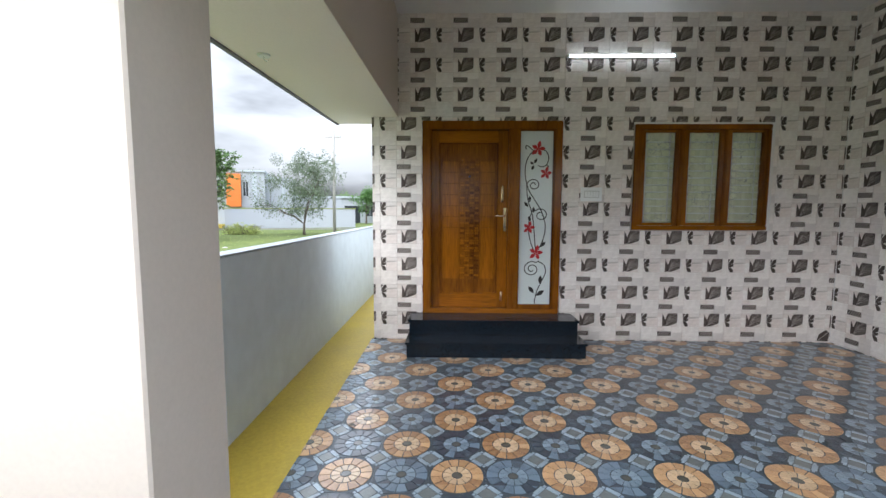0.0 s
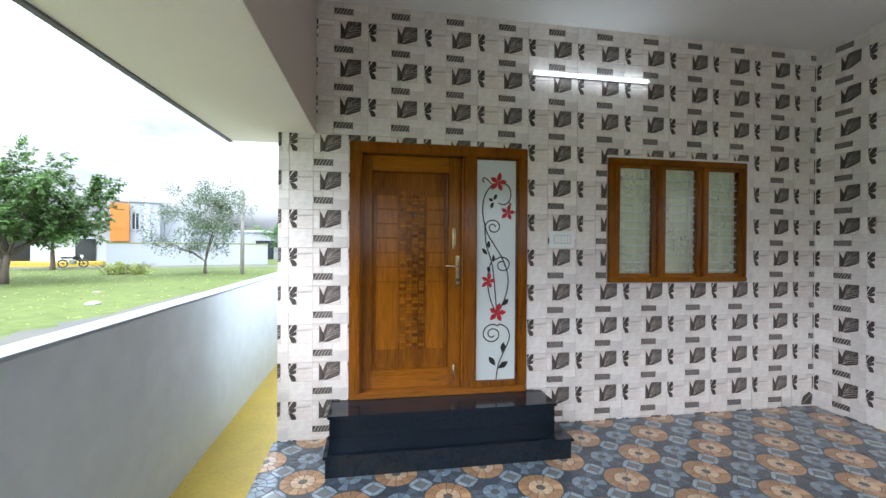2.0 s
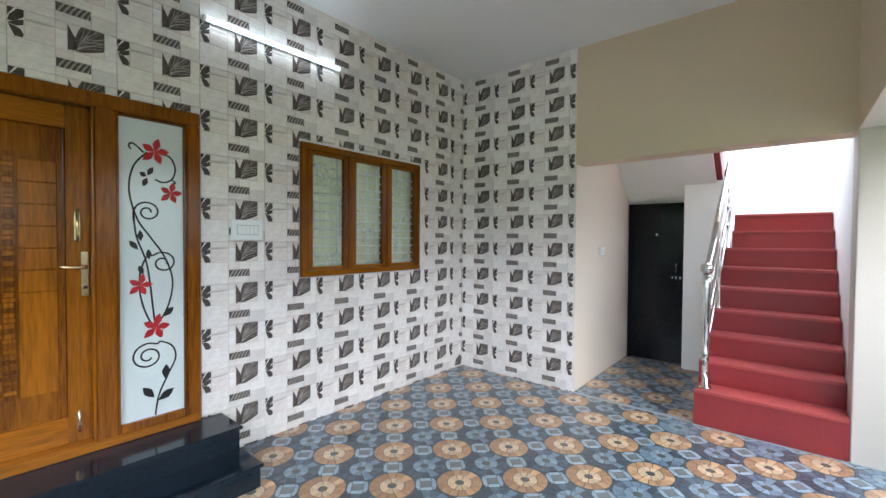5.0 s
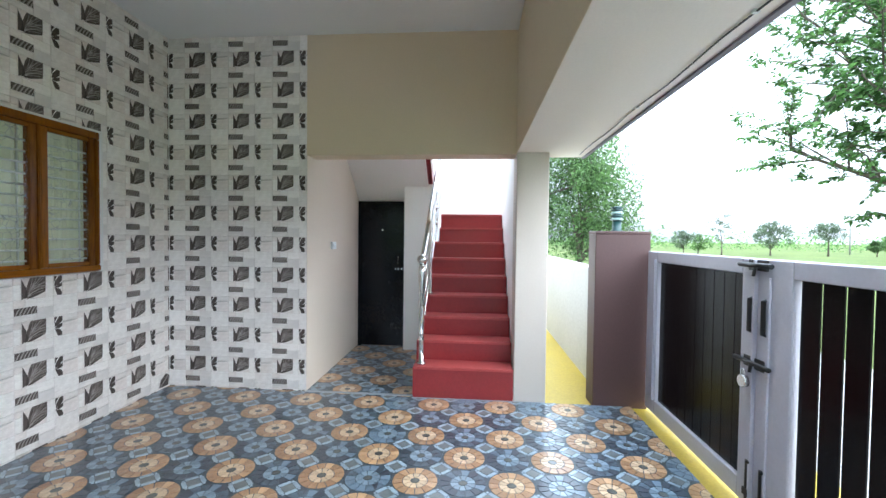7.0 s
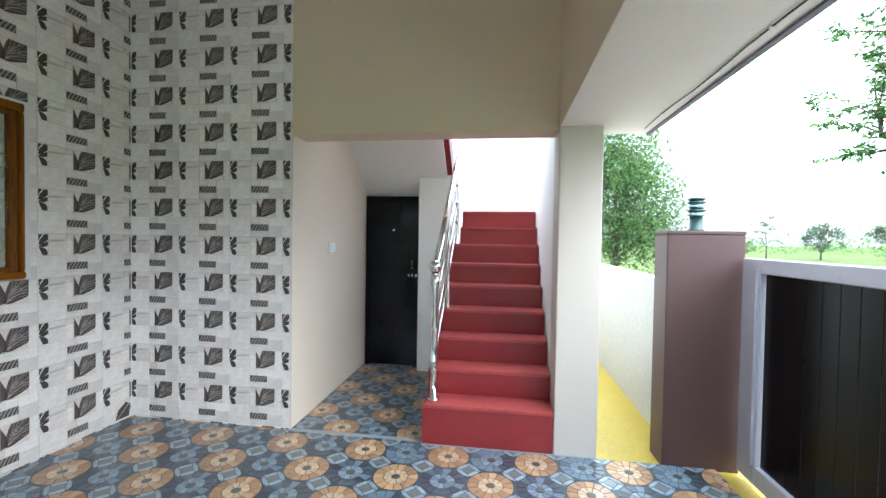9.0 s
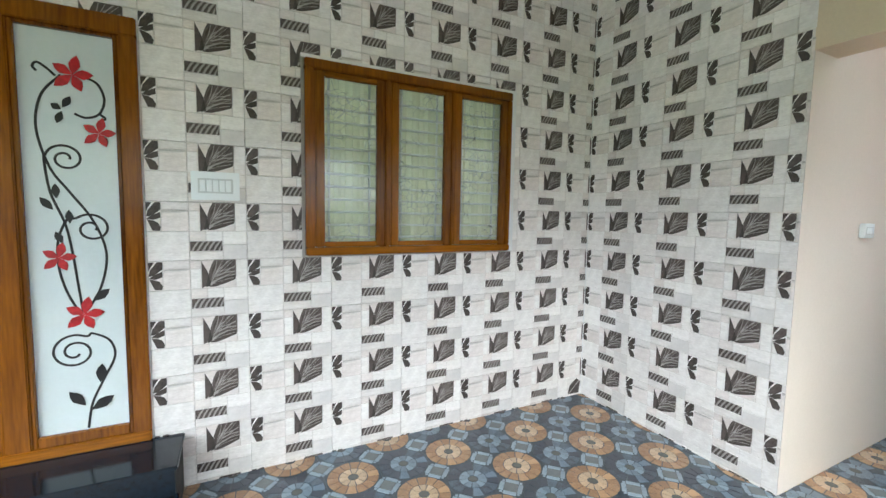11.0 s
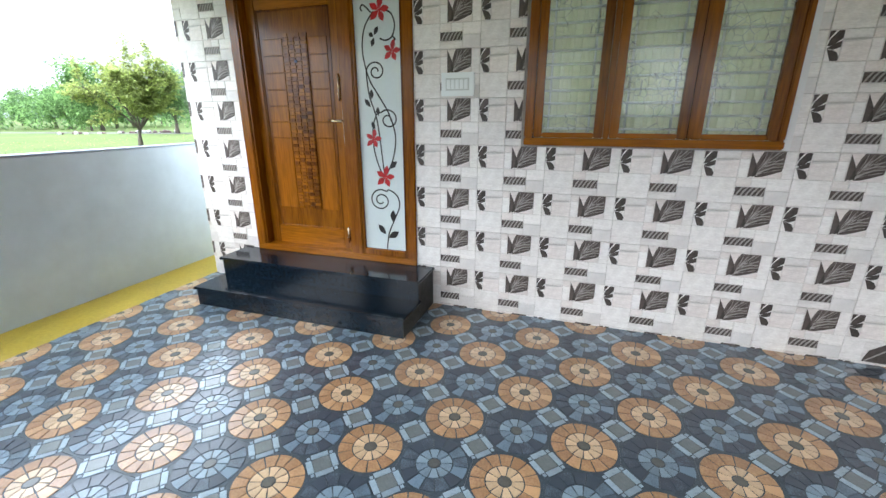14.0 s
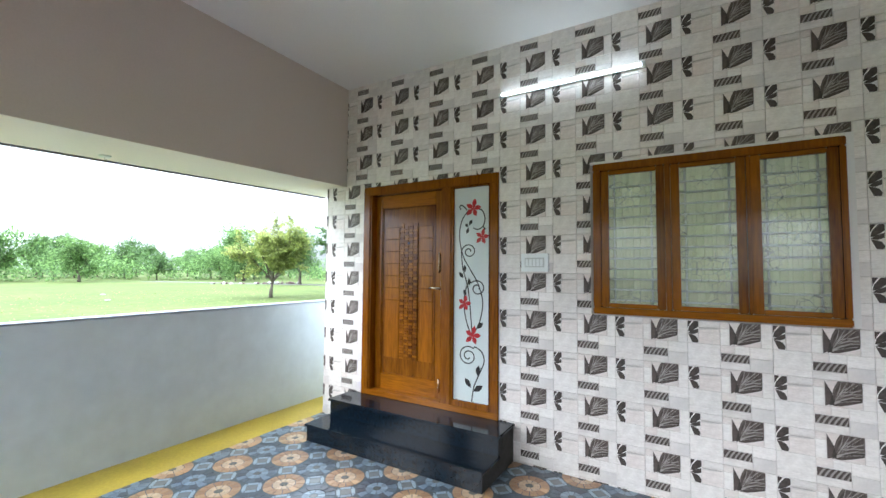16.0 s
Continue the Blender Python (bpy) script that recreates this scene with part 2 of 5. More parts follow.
M_FROST = mat("frosted_white_glass", (0.66, 0.73, 0.73, 1), 0.16, var=0.03, scale=1.5, bump=0.0, spec=0.6)
M_INK = mat("black_paint_print", (0.008, 0.008, 0.009, 1), 0.35, var=0.2, bump=0)
M_REDINK = mat("red_flower_print", (0.42, 0.012, 0.018, 1), 0.35, var=0.3, scale=30, bump=0)
M_ROOMSHEET = mat("pale_room_sheet", (0.74, 0.74, 0.58, 1), 0.8, var=0.08, scale=2, fine=40, stretch=(1, 1, 6))
M_GRILLE = mat("white_grille_paint", (0.88, 0.90, 0.90, 1), 0.4, var=0.03, bump=0)
M_ORANGE = mat("orange_facade_paint", (0.50, 0.145, 0.020, 1), 0.6, var=0.08, scale=0.5)
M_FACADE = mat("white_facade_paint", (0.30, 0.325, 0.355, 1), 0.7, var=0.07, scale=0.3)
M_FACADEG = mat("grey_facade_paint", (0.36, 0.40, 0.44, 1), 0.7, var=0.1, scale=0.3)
# window panes, and the dark sheets that stand for porch shade
M_GLASS_SHADE = mat("dark_glass_and_porch_shade", (0.03, 0.035, 0.04, 1), 0.1, var=0.2, bump=0)
M_PALEPOLE = mat("concrete_pole", (0.30, 0.295, 0.28, 1), 0.8, var=0.12)
M_LAMPGREEN = mat("dark_green_lamp", (0.018, 0.055, 0.055, 1), 0.35, var=0.15, bump=0)
M_PALEGREEN = mat("pale_lamp_ring", (0.32, 0.46, 0.45, 1), 0.3, var=0.1, bump=0)


def glass(name):
    """Thin patterned glass: clear, with gloss by Fresnel and an etched crackle."""
    m = bpy.data.materials.new(name)
    m.use_nodes = True
    n, l = m.node_tree.nodes, m.node_tree.links
    n.remove(n["Principled BSDF"])
    clear, gloss, fres, mix = (n.new("ShaderNode" + k) for k in ("BsdfTransparent", "BsdfGlossy", "Fresnel", "MixShader"))
    clear.inputs["Color"].default_value = (0.96, 0.98, 0.95, 1)
    gloss.inputs["Roughness"].default_value, fres.inputs["IOR"].default_value = 0.03, 1.55
    t, b = n.new("ShaderNodeTexVoronoi"), n.new("ShaderNodeBump")
    t.feature = "DISTANCE_TO_EDGE"
    t.inputs["Scale"].default_value = 20
    b.inputs["Strength"].default_value, b.inputs["Distance"].default_value = 0.12, 0.002
    l.new(n.new("ShaderNodeTexCoord").outputs["Object"], t.inputs["Vector"])
    l.new(t.outputs["Distance"], b.inputs["Height"])
    l.new(b.outputs["Normal"], gloss.inputs["Normal"])
    l.new(fres.outputs["Fac"], mix.inputs["Fac"])
    l.new(clear.outputs["BSDF"], mix.inputs[1])
    l.new(gloss.outputs["BSDF"], mix.inputs[2])
    # white etched lines in patches
    etch, white, patch, edge, both = (n.new("ShaderNode" + k) for k in ("MixShader", "BsdfDiffuse", "TexNoise", "MapRange", "Math"))
    grow = n.new("ShaderNodeMapRange")
    white.inputs["Color"].default_value = (0.85, 0.88, 0.86, 1)
    patch.inputs["Scale"].default_value = 4.5
    l.new(n["Texture Coordinate"].outputs["Object"], patch.inputs["Vector"])
    for node, a, c, u, v in ((edge, 0.0, 0.035, 0.75, 0.0), (grow, 0.46, 0.62, 0.0, 1.0)):
        node.inputs["From Min"].default_value, node.inputs["From Max"].default_value = a, c
        node.inputs["To Min"].default_value, node.inputs["To Max"].default_value = u, v
    l.new(t.outputs["Distance"], edge.inputs["Value"])
    l.new(patch.outputs["Fac"], grow.inputs["Value"])
    both.operation = "MULTIPLY"
    l.new(edge.outputs["Result"], both.inputs[0])
    l.new(grow.outputs["Result"], both.inputs[1])
    l.new(both.outputs[0], etch.inputs["Fac"])
    l.new(mix.outputs["Shader"], etch.inputs[1])
    l.new(white.outputs["BSDF"], etch.inputs[2])
    l.new(etch.outputs["Shader"], n["Material Output"].inputs["Surface"])
    return m


def leafy(m, amount=0.5):
    """Lets light through thin leaves."""
    n, l = m.node_tree.nodes, m.node_tree.links
    tr, mix = n.new("ShaderNodeBsdfTranslucent"), n.new("ShaderNodeMixShader")
    p = n["Principled BSDF"]
    l.new(p.inputs["Base Color"].links[0].from_socket, tr.inputs["Color"])
    mix.inputs["Fac"].default_value = amount
    l.new(p.outputs["BSDF"], mix.inputs[1])
    l.new(tr.outputs["BSDF"], mix.inputs[2])
    l.new(mix.outputs["Shader"], n["Material Output"].inputs["Surface"])


for leaf_mat in (M_LF1, M_LF2, M_LF3, M_LF4, M_LF5, M_BLADE, M_ROOMSHEET):
    leafy(leaf_mat)
M_GLASS = glass("patterned_window_glass")
M_TUBE = bpy.data.materials.new("lit_tube")
M_TUBE.use_nodes = True
M_TUBE.node_tree.nodes["Principled BSDF"].inputs["Emission Color"].default_value = (0.90, 0.97, 1.0, 1)
M_TUBE.node_tree.nodes["Principled BSDF"].inputs["Emission Strength"].default_value = 4.0

# ---- mesh helpers ----


def box(bm, x0, x1, y0, y1, z0, z1, mi=0):
    v = [bm.verts.new(c) for c in ((x0, y0, z0), (x1, y0, z0), (x1, y1, z0), (x0, y1, z0), (x0, y0, z1), (x1, y0, z1), (x1, y1, z1), (x0, y1, z1))]
    fs = [bm.faces.new([v[i] for i in q]) for q in ((3, 2, 1, 0), (4, 5, 6, 7), (0, 1, 5, 4), (1, 2, 6, 5), (2, 3, 7, 6), (3, 0, 4, 7))]
    for f in fs:
        f.material_index = mi
    return v


def boxes(*bs):
    bm = bmesh.new()
    for b in bs:
        box(bm, *b)
    return bm


def prism(bm, pts, axis, a0, a1, mi=0):
    """Extrudes a polygon of two coordinates along the axis (0, 1 or 2)."""
    def at(p, a):
        c = list(p)
        c.insert(axis, a)
        return c
    lo, hi = [bm.verts.new(at(p, a0)) for p in pts], [bm.verts.new(at(p, a1)) for p in pts]
    fs = [bm.faces.new(lo), bm.faces.new(hi[::-1])]
    n = len(pts)
    fs += [bm.faces.new((lo[i], hi[i], hi[(i + 1) % n], lo[(i + 1) % n])) for i in range(n)]
    for f in fs:
        f.material_index = mi
    bmesh.ops.recalc_face_normals(bm, faces=fs)


def tube(bm, pts, radii, sides=10, mi=0, cap=True):
    """A tapered round tube along points."""
    rings = []
    pts = [Vector(p) for p in pts]
    for i, p in enumerate(pts):
        d = (pts[min(i + 1, len(pts) - 1)] - pts[max(i - 1, 0)]).normalized()
        a = d.orthogonal().normalized() if abs(d.z) > 0.99 else d.cross(Vector((0, 0, 1))).normalized()
        b = d.cross(a)
        r = radii[i] if hasattr(radii, "__len__") else radii
        rings.append([bm.verts.new(p + r * (math.cos(2 * math.pi * k / sides) * a + math.sin(2 * math.pi * k / sides) * b)) for k in range(sides)])
    for r0, r1 in zip(rings, rings[1:]):
        for k in range(sides):
            f = bm.faces.new((r0[k], r0[(k + 1) % sides], r1[(k + 1) % sides], r1[k]))
            f.smooth, f.material_index = True, mi
    if cap:
        bm.faces.new(rings[0][::-1]).material_index = mi
        bm.faces.new(rings[-1]).material_index = mi


def lathe(bm, x, y, profile, sides=16):
    """A turned upright shape: profile of (radius, height)."""
    tube(bm, [(x, y, z) for r, z in profile], [r for r, z in profile], sides)


def bevelled(bm, w, seg=1):
    bmesh.ops.bevel(bm, geom=list(bm.edges), offset=w, segments=seg, affect="EDGES", clamp_overlap=True)
    return bm


def mesh_of(name, bm, mats):
    me = bpy.data.meshes.new(name)
    bm.normal_update()
    bm.to_mesh(me)
    bm.free()
    for m in (mats if isinstance(mats, (list, tuple)) else [mats]):
        me.materials.append(m)
    return me


def part(name, bm, mats, parent=None, label=""):
    ob = new(name, mesh_of(name, bm, mats))
    if parent:
        ob.parent = parent
        ob.matrix_parent_inverse = parent.matrix_basis.inverted()
    if label:
        tagged(ob, label)
    return ob


def thing(name, loc, label, category, group=""):
    ob = new(name)
    ob.empty_display_size = 0.1
    ob.matrix_basis = Matrix.Translation(loc)
    return tagged(ob, label, category, group)


def structure(name, bm, mats, label, category=""):
    return tagged(part(name, bm, mats), label, category or name.split("_")[0], kind="structure")


# ---- plan ----
NORTH, EAST, CEIL, SOFFIT, SOFFIT_W = 4.96, 4.83, 3.455, 2.315, 2.405
WEST_END, BEAM_W, BEAM_S = -0.156, 0.125, 1.53
EAVE_W, EAVE_S, EAVE_N, EAVE_E = -0.61, 0.89, 5.36, 5.02
PASS_N, PASS_END = 3.54, 6.63
STAIR_N, STAIR_X, GATE_Y = 2.48, 4.775, 0.33
CW_X, CW_TOP = -0.65, 1.135
DOOR = (0.384, 1.868, 0.300, 2.365)
WIN = (2.630, 4.040, 1.222, 2.330)
YARD = -0.004

# ---- large structure ----


def under(y):
    """Height of the side canopy's underside, which rises towards the house."""
    return SOFFIT + (SOFFIT_W - SOFFIT) * (y - 1.75) / (NORTH - 1.75)


def wedge_box(x0, x1, y0, y1, dz, top, *more):
    """A slab whose underside follows the canopy's slope, with plain boxes beside it."""
    bm = boxes(*more)
    prism(bm, [(y0, under(y0) + dz), (y1, under(y1) + dz), (y1, top), (y0, top)], 0, x0, x1)
    return bm


g0 = bmesh.new()
bmesh.ops.create_grid(g0, x_segments=60, y_segments=60, size=600)
for v in g0.verts:
    v.co.z = -0.25
structure("ground", g0, M_GRASS, "flat green meadow of short grass", "grass field")
structure("yard_floor", boxes((CW_X, 14, GATE_Y - 0.25, NORTH - 0.0, -0.3, YARD - 0.012), (CW_X, WEST_END, NORTH, 14, -0.3, YARD - 0.012)), M_YELLOW, "yellow painted concrete yard strip along the wall", "floor")
wall_n = structure("wall_north", boxes(
    (WEST_END, DOOR[0], NORTH + 0.008, NORTH + 0.23, 0, CEIL + 0.1), (DOOR[1], WIN[0], NORTH + 0.008, NORTH + 0.23, 0, CEIL + 0.1), (WIN[1], EAST + 0.24, NORTH + 0.008, NORTH + 0.23, 0, CEIL + 0.1),
    (DOOR[0], DOOR[1], NORTH + 0.008, NORTH + 0.23, DOOR[3], CEIL + 0.1), (DOOR[0], DOOR[1], NORTH + 0.008, NORTH + 0.23, 0, DOOR[2]),
    (WIN[0], WIN[1], NORTH + 0.008, NORTH + 0.23, WIN[3], CEIL + 0.1), (WIN[0], WIN[1], NORTH + 0.008, NORTH + 0.23, 0, WIN[2])), M_CONC, "porch wall clad in white relief tiles with leaf motifs", "wall")
wall_e = structure("wall_east", boxes((EAST + 0.008, EAST + 0.23, PASS_N + 0.008, NORTH + 0.008, 0, CEIL + 0.1)), M_CONC, "short side wall clad in white relief tiles with leaf motifs", "wall")
structure("wall_house_west", boxes((WEST_END, WEST_END + 0.22, NORTH + 0.23, 14, 0, CEIL + 0.6)), M_WHITE, "plain side wall of the house", "wall")
structure("wall_passage", boxes((EAST, 7.0, PASS_N, PASS_N + 0.2, 0, CEIL)), M_CREAM, "cream painted passage wall beside the stairs", "wall")
structure("wall_under_stairs", boxes((6.45, 6.6, STAIR_N, 2.86, 0, 2.24)), M_WHITE, "white painted wall below the stair landing", "wall")
structure("wall_behind_door", boxes((PASS_END + 0.04, PASS_END + 0.2, 2.7, PASS_N, 0, 3.4)), M_WHITE, "white painted wall at the passage end", "wall")
structure("wall_stair_back", boxes((7.85, 8.05, 1.3, PASS_N + 0.2, 0, 5.2)), M_WHITE, "white wall behind the stair landing", "wall")
structure("wall_stair_side", boxes((5.07, 8.05, 1.36, BEAM_S - 0.005, 0, 4.4)), M_WHITE, "white wall along the stairs", "wall")
structure("ceiling", boxes((BEAM_W - 0.02, EAST + 0.25, BEAM_S - 0.02, NORTH + 0.2, CEIL, CEIL + 0.15)), M_CEIL, "plain white porch ceiling", "ceiling")
structure("beam_east", boxes((EAST - 0.004, EAST + 0.23, BEAM_S, PASS_N + 0.004, SOFFIT - 0.008, CEIL)), M_BEAM, "deep beige painted beam over the stairs", "beam")
structure("beam_west", wedge_box(-0.15, BEAM_W, BEAM_S, NORTH - 0.003, 0.002, CEIL + 0.15), M_BEAMW, "deep taupe painted beam over the side opening", "beam")
structure("beam_south", boxes((-0.15, EAST + 0.25, 1.26, BEAM_S, SOFFIT + 0.002, CEIL + 0.15)), M_BEAM, "deep beige painted beam over the front opening", "beam")
structure("canopy", wedge_box(EAVE_W, BEAM_W - 0.003, EAVE_S, EAVE_N, 0.0, SOFFIT_W + 0.09, (BEAM_W - 0.003, EAVE_E, EAVE_S, BEAM_S - 0.003, SOFFIT, SOFFIT + 0.09)), M_SOFFIT, "pale projecting canopy slab round the porch", "canopy")
structure("fascia", wedge_box(EAVE_W - 0.03, EAVE_W, EAVE_S - 0.03, EAVE_N, -0.012, SOFFIT_W + 0.14, (EAVE_W, EAVE_E, EAVE_S - 0.03, EAVE_S, SOFFIT - 0.012, SOFFIT + 0.14)), M_FASCIA, "grey painted drip edge of the canopy", "trim")
structure("sunshade", boxes((-0.42, WEST_END, 6.9, 8.6, 2.28, 2.36)), M_SOFFIT, "small concrete window sunshade on the house side", "sunshade")
structure("column_west", bevelled(boxes((-0.27, 0.080, 1.235, BEAM_S, YARD - 0.05, SOFFIT)), 0.006), M_COLUMN, "square cream painted porch column", "column")
structure("column_east", bevelled(boxes((STAIR_X, STAIR_X + 0.3, 1.235, BEAM_S, YARD - 0.05, SOFFIT)), 0.006), M_COLUMN, "square cream painted porch column beside the stairs", "column")
structure("compound_wall_west", bevelled(boxes((CW_X - 0.13, CW_X, -0.2, 16, -0.3, CW_TOP)), 0.008), M_COMPOUND, "grey blue painted compound wall with stained base", "wall")
structure("wall_cap", boxes((CW_X - 0.134, CW_X + 0.004, -0.2, 16, CW_TOP, CW_TOP + 0.012)), M_CAP, "pale top of the compound wall", "trim")
structure("compound_wall_south", bevelled(boxes((4.9, 14, 0.52, 0.66, -0.3, 1.22)), 0.008), M_YARDWALL, "white painted compound wall along the side yard", "wall")
structure("compound_wall_end", boxes((13.9, 14.1, 0.52, 6, -0.3, 1.22)), M_YARDWALL, "white painted compound wall at the yard end", "wall")
structure("threshold_strip", boxes((EAST - 0.03, EAST + 0.01, STAIR_N, PASS_N, 0.0, 0.004)), M_CAP, "thin white joint strip in the floor", "trim")
structure("floor", boxes((-0.182, STAIR_X, 0.47, NORTH + 0.01, -0.1, -0.008), (STAIR_X, EAST + 0.01, PASS_N, NORTH + 0.01, -0.1, -0.008), (STAIR_X, PASS_END + 0.1, STAIR_N, PASS_N, -0.1, -0.008)), M_FBASE, "floor of round orange and slate medallion tiles", "floor")

structure("mortar_line", boxes((STAIR_X - 0.012, STAIR_X - 0.002, BEAM_S, STAIR_N, 0.0, 0.005), (STAIR_X - 0.012, STAIR_X - 0.002, 1.24, BEAM_S - 0.004, 0.0, 0.004)), M_CAP, "thin pale mortar line at the foot of the stairs", "trim")

# ---- stairs ----
RISE = [0.295 + 0.195 * k for k in range(9)]
stairs = thing("staircase", (STAIR_X, 2.0, 0), "dark red painted concrete staircase with a steel handrail", "staircase")
for k, top in enumerate(RISE):
    x0 = STAIR_X + 0.25 * k
    y1 = STAIR_N if k < 7 else STAIR_N - 0.09
    bm = boxes((x0, x0 + (0.262 if k < 8 else 1.08), BEAM_S + 0.002, y1, 0 if k == 0 else RISE[k - 1] - 0.05, top))
    bevelled(bm, 0.008, 2)
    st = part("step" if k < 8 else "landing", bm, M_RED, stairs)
    part("tread", bevelled(boxes((x0 - 0.012, x0 + (0.248 if k < 8 else 1.06), BEAM_S + 0.004, y1 - 0.003, top - 0.022, top + 0.003)), 0.006, 2), M_REDT, st, "red tread lightened for skylight from above")
bm = bmesh.new()
prism(bm, [(5.03, 0.0), (7.0, 0.0), (7.0, 1.8), (5.05, 0.27)], 1, BEAM_S + 0.01, STAIR_N - 0.02)
part("stringer", bm, M_WHITE, stairs, "white painted solid base of the stairs")
bm = bmesh.new()
prism(bm, [(6.66, 2.04), (4.95, 3.40), (4.95, 3.58), (6.66, 2.22)], 1, STAIR_N + 0.06, PASS_N)
part("upper_flight", bm, M_WHITE, stairs, "white sloping underside of the upper flight")
bm = bmesh.new()
prism(bm, [(6.70, 2.06), (4.95, 3.45), (4.95, 3.72), (6.70, 2.33)], 1, STAIR_N + 0.0, STAIR_N + 0.06)
part("upper_flight_edge", bm, M_RED, stairs, "red painted edge of the upper flight")

rail = thing("stair_railing", (4.87, 2.41, 0.30), "polished stainless steel stair railing with turned newel post", "railing")
NX, NY = 4.87, 2.41
bm = bmesh.new()
lathe(bm, NX, NY, [(0.045, 0.30), (0.045, 0.31), (0.026, 0.315), (0.026, 0.52), (0.032, 0.53), (0.026, 0.545), (0.026, 0.58), (0.032, 0.59), (0.026, 0.60), (0.026, 0.83), (0.034, 0.84), (0.028, 0.86), (0.034, 0.88), (0.028, 0.90), (0.034, 0.92), (0.028, 0.94), (0.034, 0.96), (0.028, 0.98), (0.034, 1.0), (0.03, 1.03), (0.042, 1.2), (0.03, 1.26)])
part("newel_post", bm, M_STEEL, rail)
bm = bmesh.new()
bmesh.ops.create_uvsphere(bm, u_segments=18, v_segments=12, radius=0.05, matrix=Matrix.Translation((NX, NY, 1.31)))
for f in bm.faces:
    f.smooth = True
part("ball_finial", bm, M_STEEL, rail)
SL = 0.1975 / 0.25
bm = bmesh.new()
tube(bm, [(NX, NY, 1.27), (NX + 2.1, NY - 0.01, 1.27 + 2.1 * SL)], 0.030, 14)
part("handrail", bm, M_STEEL, rail)
for dz in (0.28, 0.48, 0.68):
    bm = bmesh.new()
    tube(bm, [(NX, NY, 1.27 - dz), (NX + 2.0, NY - 0.01, 1.27 - dz + 2.0 * SL)], 0.011, 8)
    for k in range(3):
        tube(bm, [(NX + 0.12 + 0.66 * k - 0.03, NY, 1.27 - dz + (0.09 + 0.66 * k) * SL), (NX + 0.15 + 0.66 * k, NY, 1.27 - dz + (0.15 + 0.66 * k) * SL)], 0.019, 8)
    part("rail", bm, M_STEEL, rail)
for k in (3, 6):
    px = STAIR_X + 0.25 * k + 0.1
    bm = bmesh.new()
    lathe(bm, px, NY, [(0.032, RISE[k]), (0.032, RISE[k] + 0.012), (0.018, RISE[k] + 0.016), (0.018, RISE[k] + 0.4), (0.023, RISE[k] + 0.41), (0.018, RISE[k] + 0.43), (0.018, 1.27 + (px - NX) * SL)], 12)
    part("post", bm, M_STEEL, rail)

# ---- black passage door ----
bd = tagged(thing("door_2", (PASS_END, 3.19, 0), "closed black enamelled metal door with latch", "door"), kind="structure")
part("leaf", bevelled(boxes((PASS_END - 0.02, PASS_END + 0.02, 2.90, 3.49, 0.01, 1.98)), 0.004), M_BLACKDOOR, bd)
bm = boxes((PASS_END - 0.035, PASS_END + 0.03, 2.86, 2.90, 0, 2.02), (PASS_END - 0.035, PASS_END + 0.03, 3.49, 3.53, 0, 2.02), (PASS_END - 0.035, PASS_END + 0.03, 2.90, 3.49, 1.98, 2.02))
part("frame", bm, M_BLACKDOOR, bd)
bm = boxes((PASS_END - 0.04, PASS_END - 0.02, 2.905, 2.925, 1.07, 1.10), (PASS_END - 0.04, PASS_END - 0.02, 2.955, 2.97, 1.07, 1.10), (PASS_END - 0.04, PASS_END - 0.02, 2.995, 3.01, 1.075, 1.095))
tube(bm, [(PASS_END - 0.02, 2.962, 1.15), (PASS_END - 0.045, 2.962, 1.16), (PASS_END - 0.045, 2.962, 1.25), (PASS_END - 0.02, 2.962, 1.26)], 0.005, 8)
part("latch", bm, M_STEEL, bd, "small steel latch and pull handle")
bm = bmesh.new()
tube(bm, [(PASS_END - 0.03, 3.19, 1.62), (PASS_END - 0.018, 3.19, 1.62)], 0.012, 10)
part("peephole", bm, M_STEEL, bd)


def switch_plate(name, m, w, h, n, label):
    ob = thing(name, (0, 0, 0), label, "switch")
    part("plate", bevelled(boxes((-w / 2, w / 2, -0.026, 0, -h / 2, h / 2)), 0.004, 2), M_PLASTIC, ob)
    part("inner_frame", bevelled(boxes((-w * 0.36, w * 0.36, -0.028, -0.025, -h * 0.26, h * 0.26)), 0.002), M_PLASTIC2, ob)
    for k in range(n):
        x = -w * 0.33 + w * 0.66 * (k + 0.5) / n
        part("rocker", bevelled(boxes((x - w * 0.28 / n, x + w * 0.28 / n, -0.033, -0.027, -h * 0.2, h * 0.2)), 0.002), M_PLASTIC, ob)
    ob.matrix_basis = m
    return ob


switch_plate("switch_board", pose(2.183, NORTH - 0.0055, 1.597), 0.222, 0.145, 5, "white plastic switch board with rockers on the tiled wall")
switch_plate("wall_switch", pose(5.56, PASS_N - 0.001, 1.42), 0.13, 0.085, 2, "small white switch on the cream passage wall")

# ---- tube light ----
tl = thing("tube_light", (2.44, NORTH - 0.02, 3.01), "lit white fluorescent tube light on the tiled wall", "light")
part("batten", bevelled(boxes((1.885, 3.0, NORTH - 0.032, NORTH - 0.006, 2.997, 3.027)), 0.004), M_PLASTIC, tl)
bm = bmesh.new()
tube(bm, [(1.905, NORTH - 0.042, 3.012), (2.98, NORTH - 0.042, 3.012)], 0.012, 12)
part("tube", bm, M_TUBE, tl, "glowing white tube")
for x in (1.882, 2.978):
    part("end_cap", bevelled(boxes((x, x + 0.025, NORTH - 0.056, NORTH - 0.006, 2.995, 3.03)), 0.004), M_PLASTIC, tl)

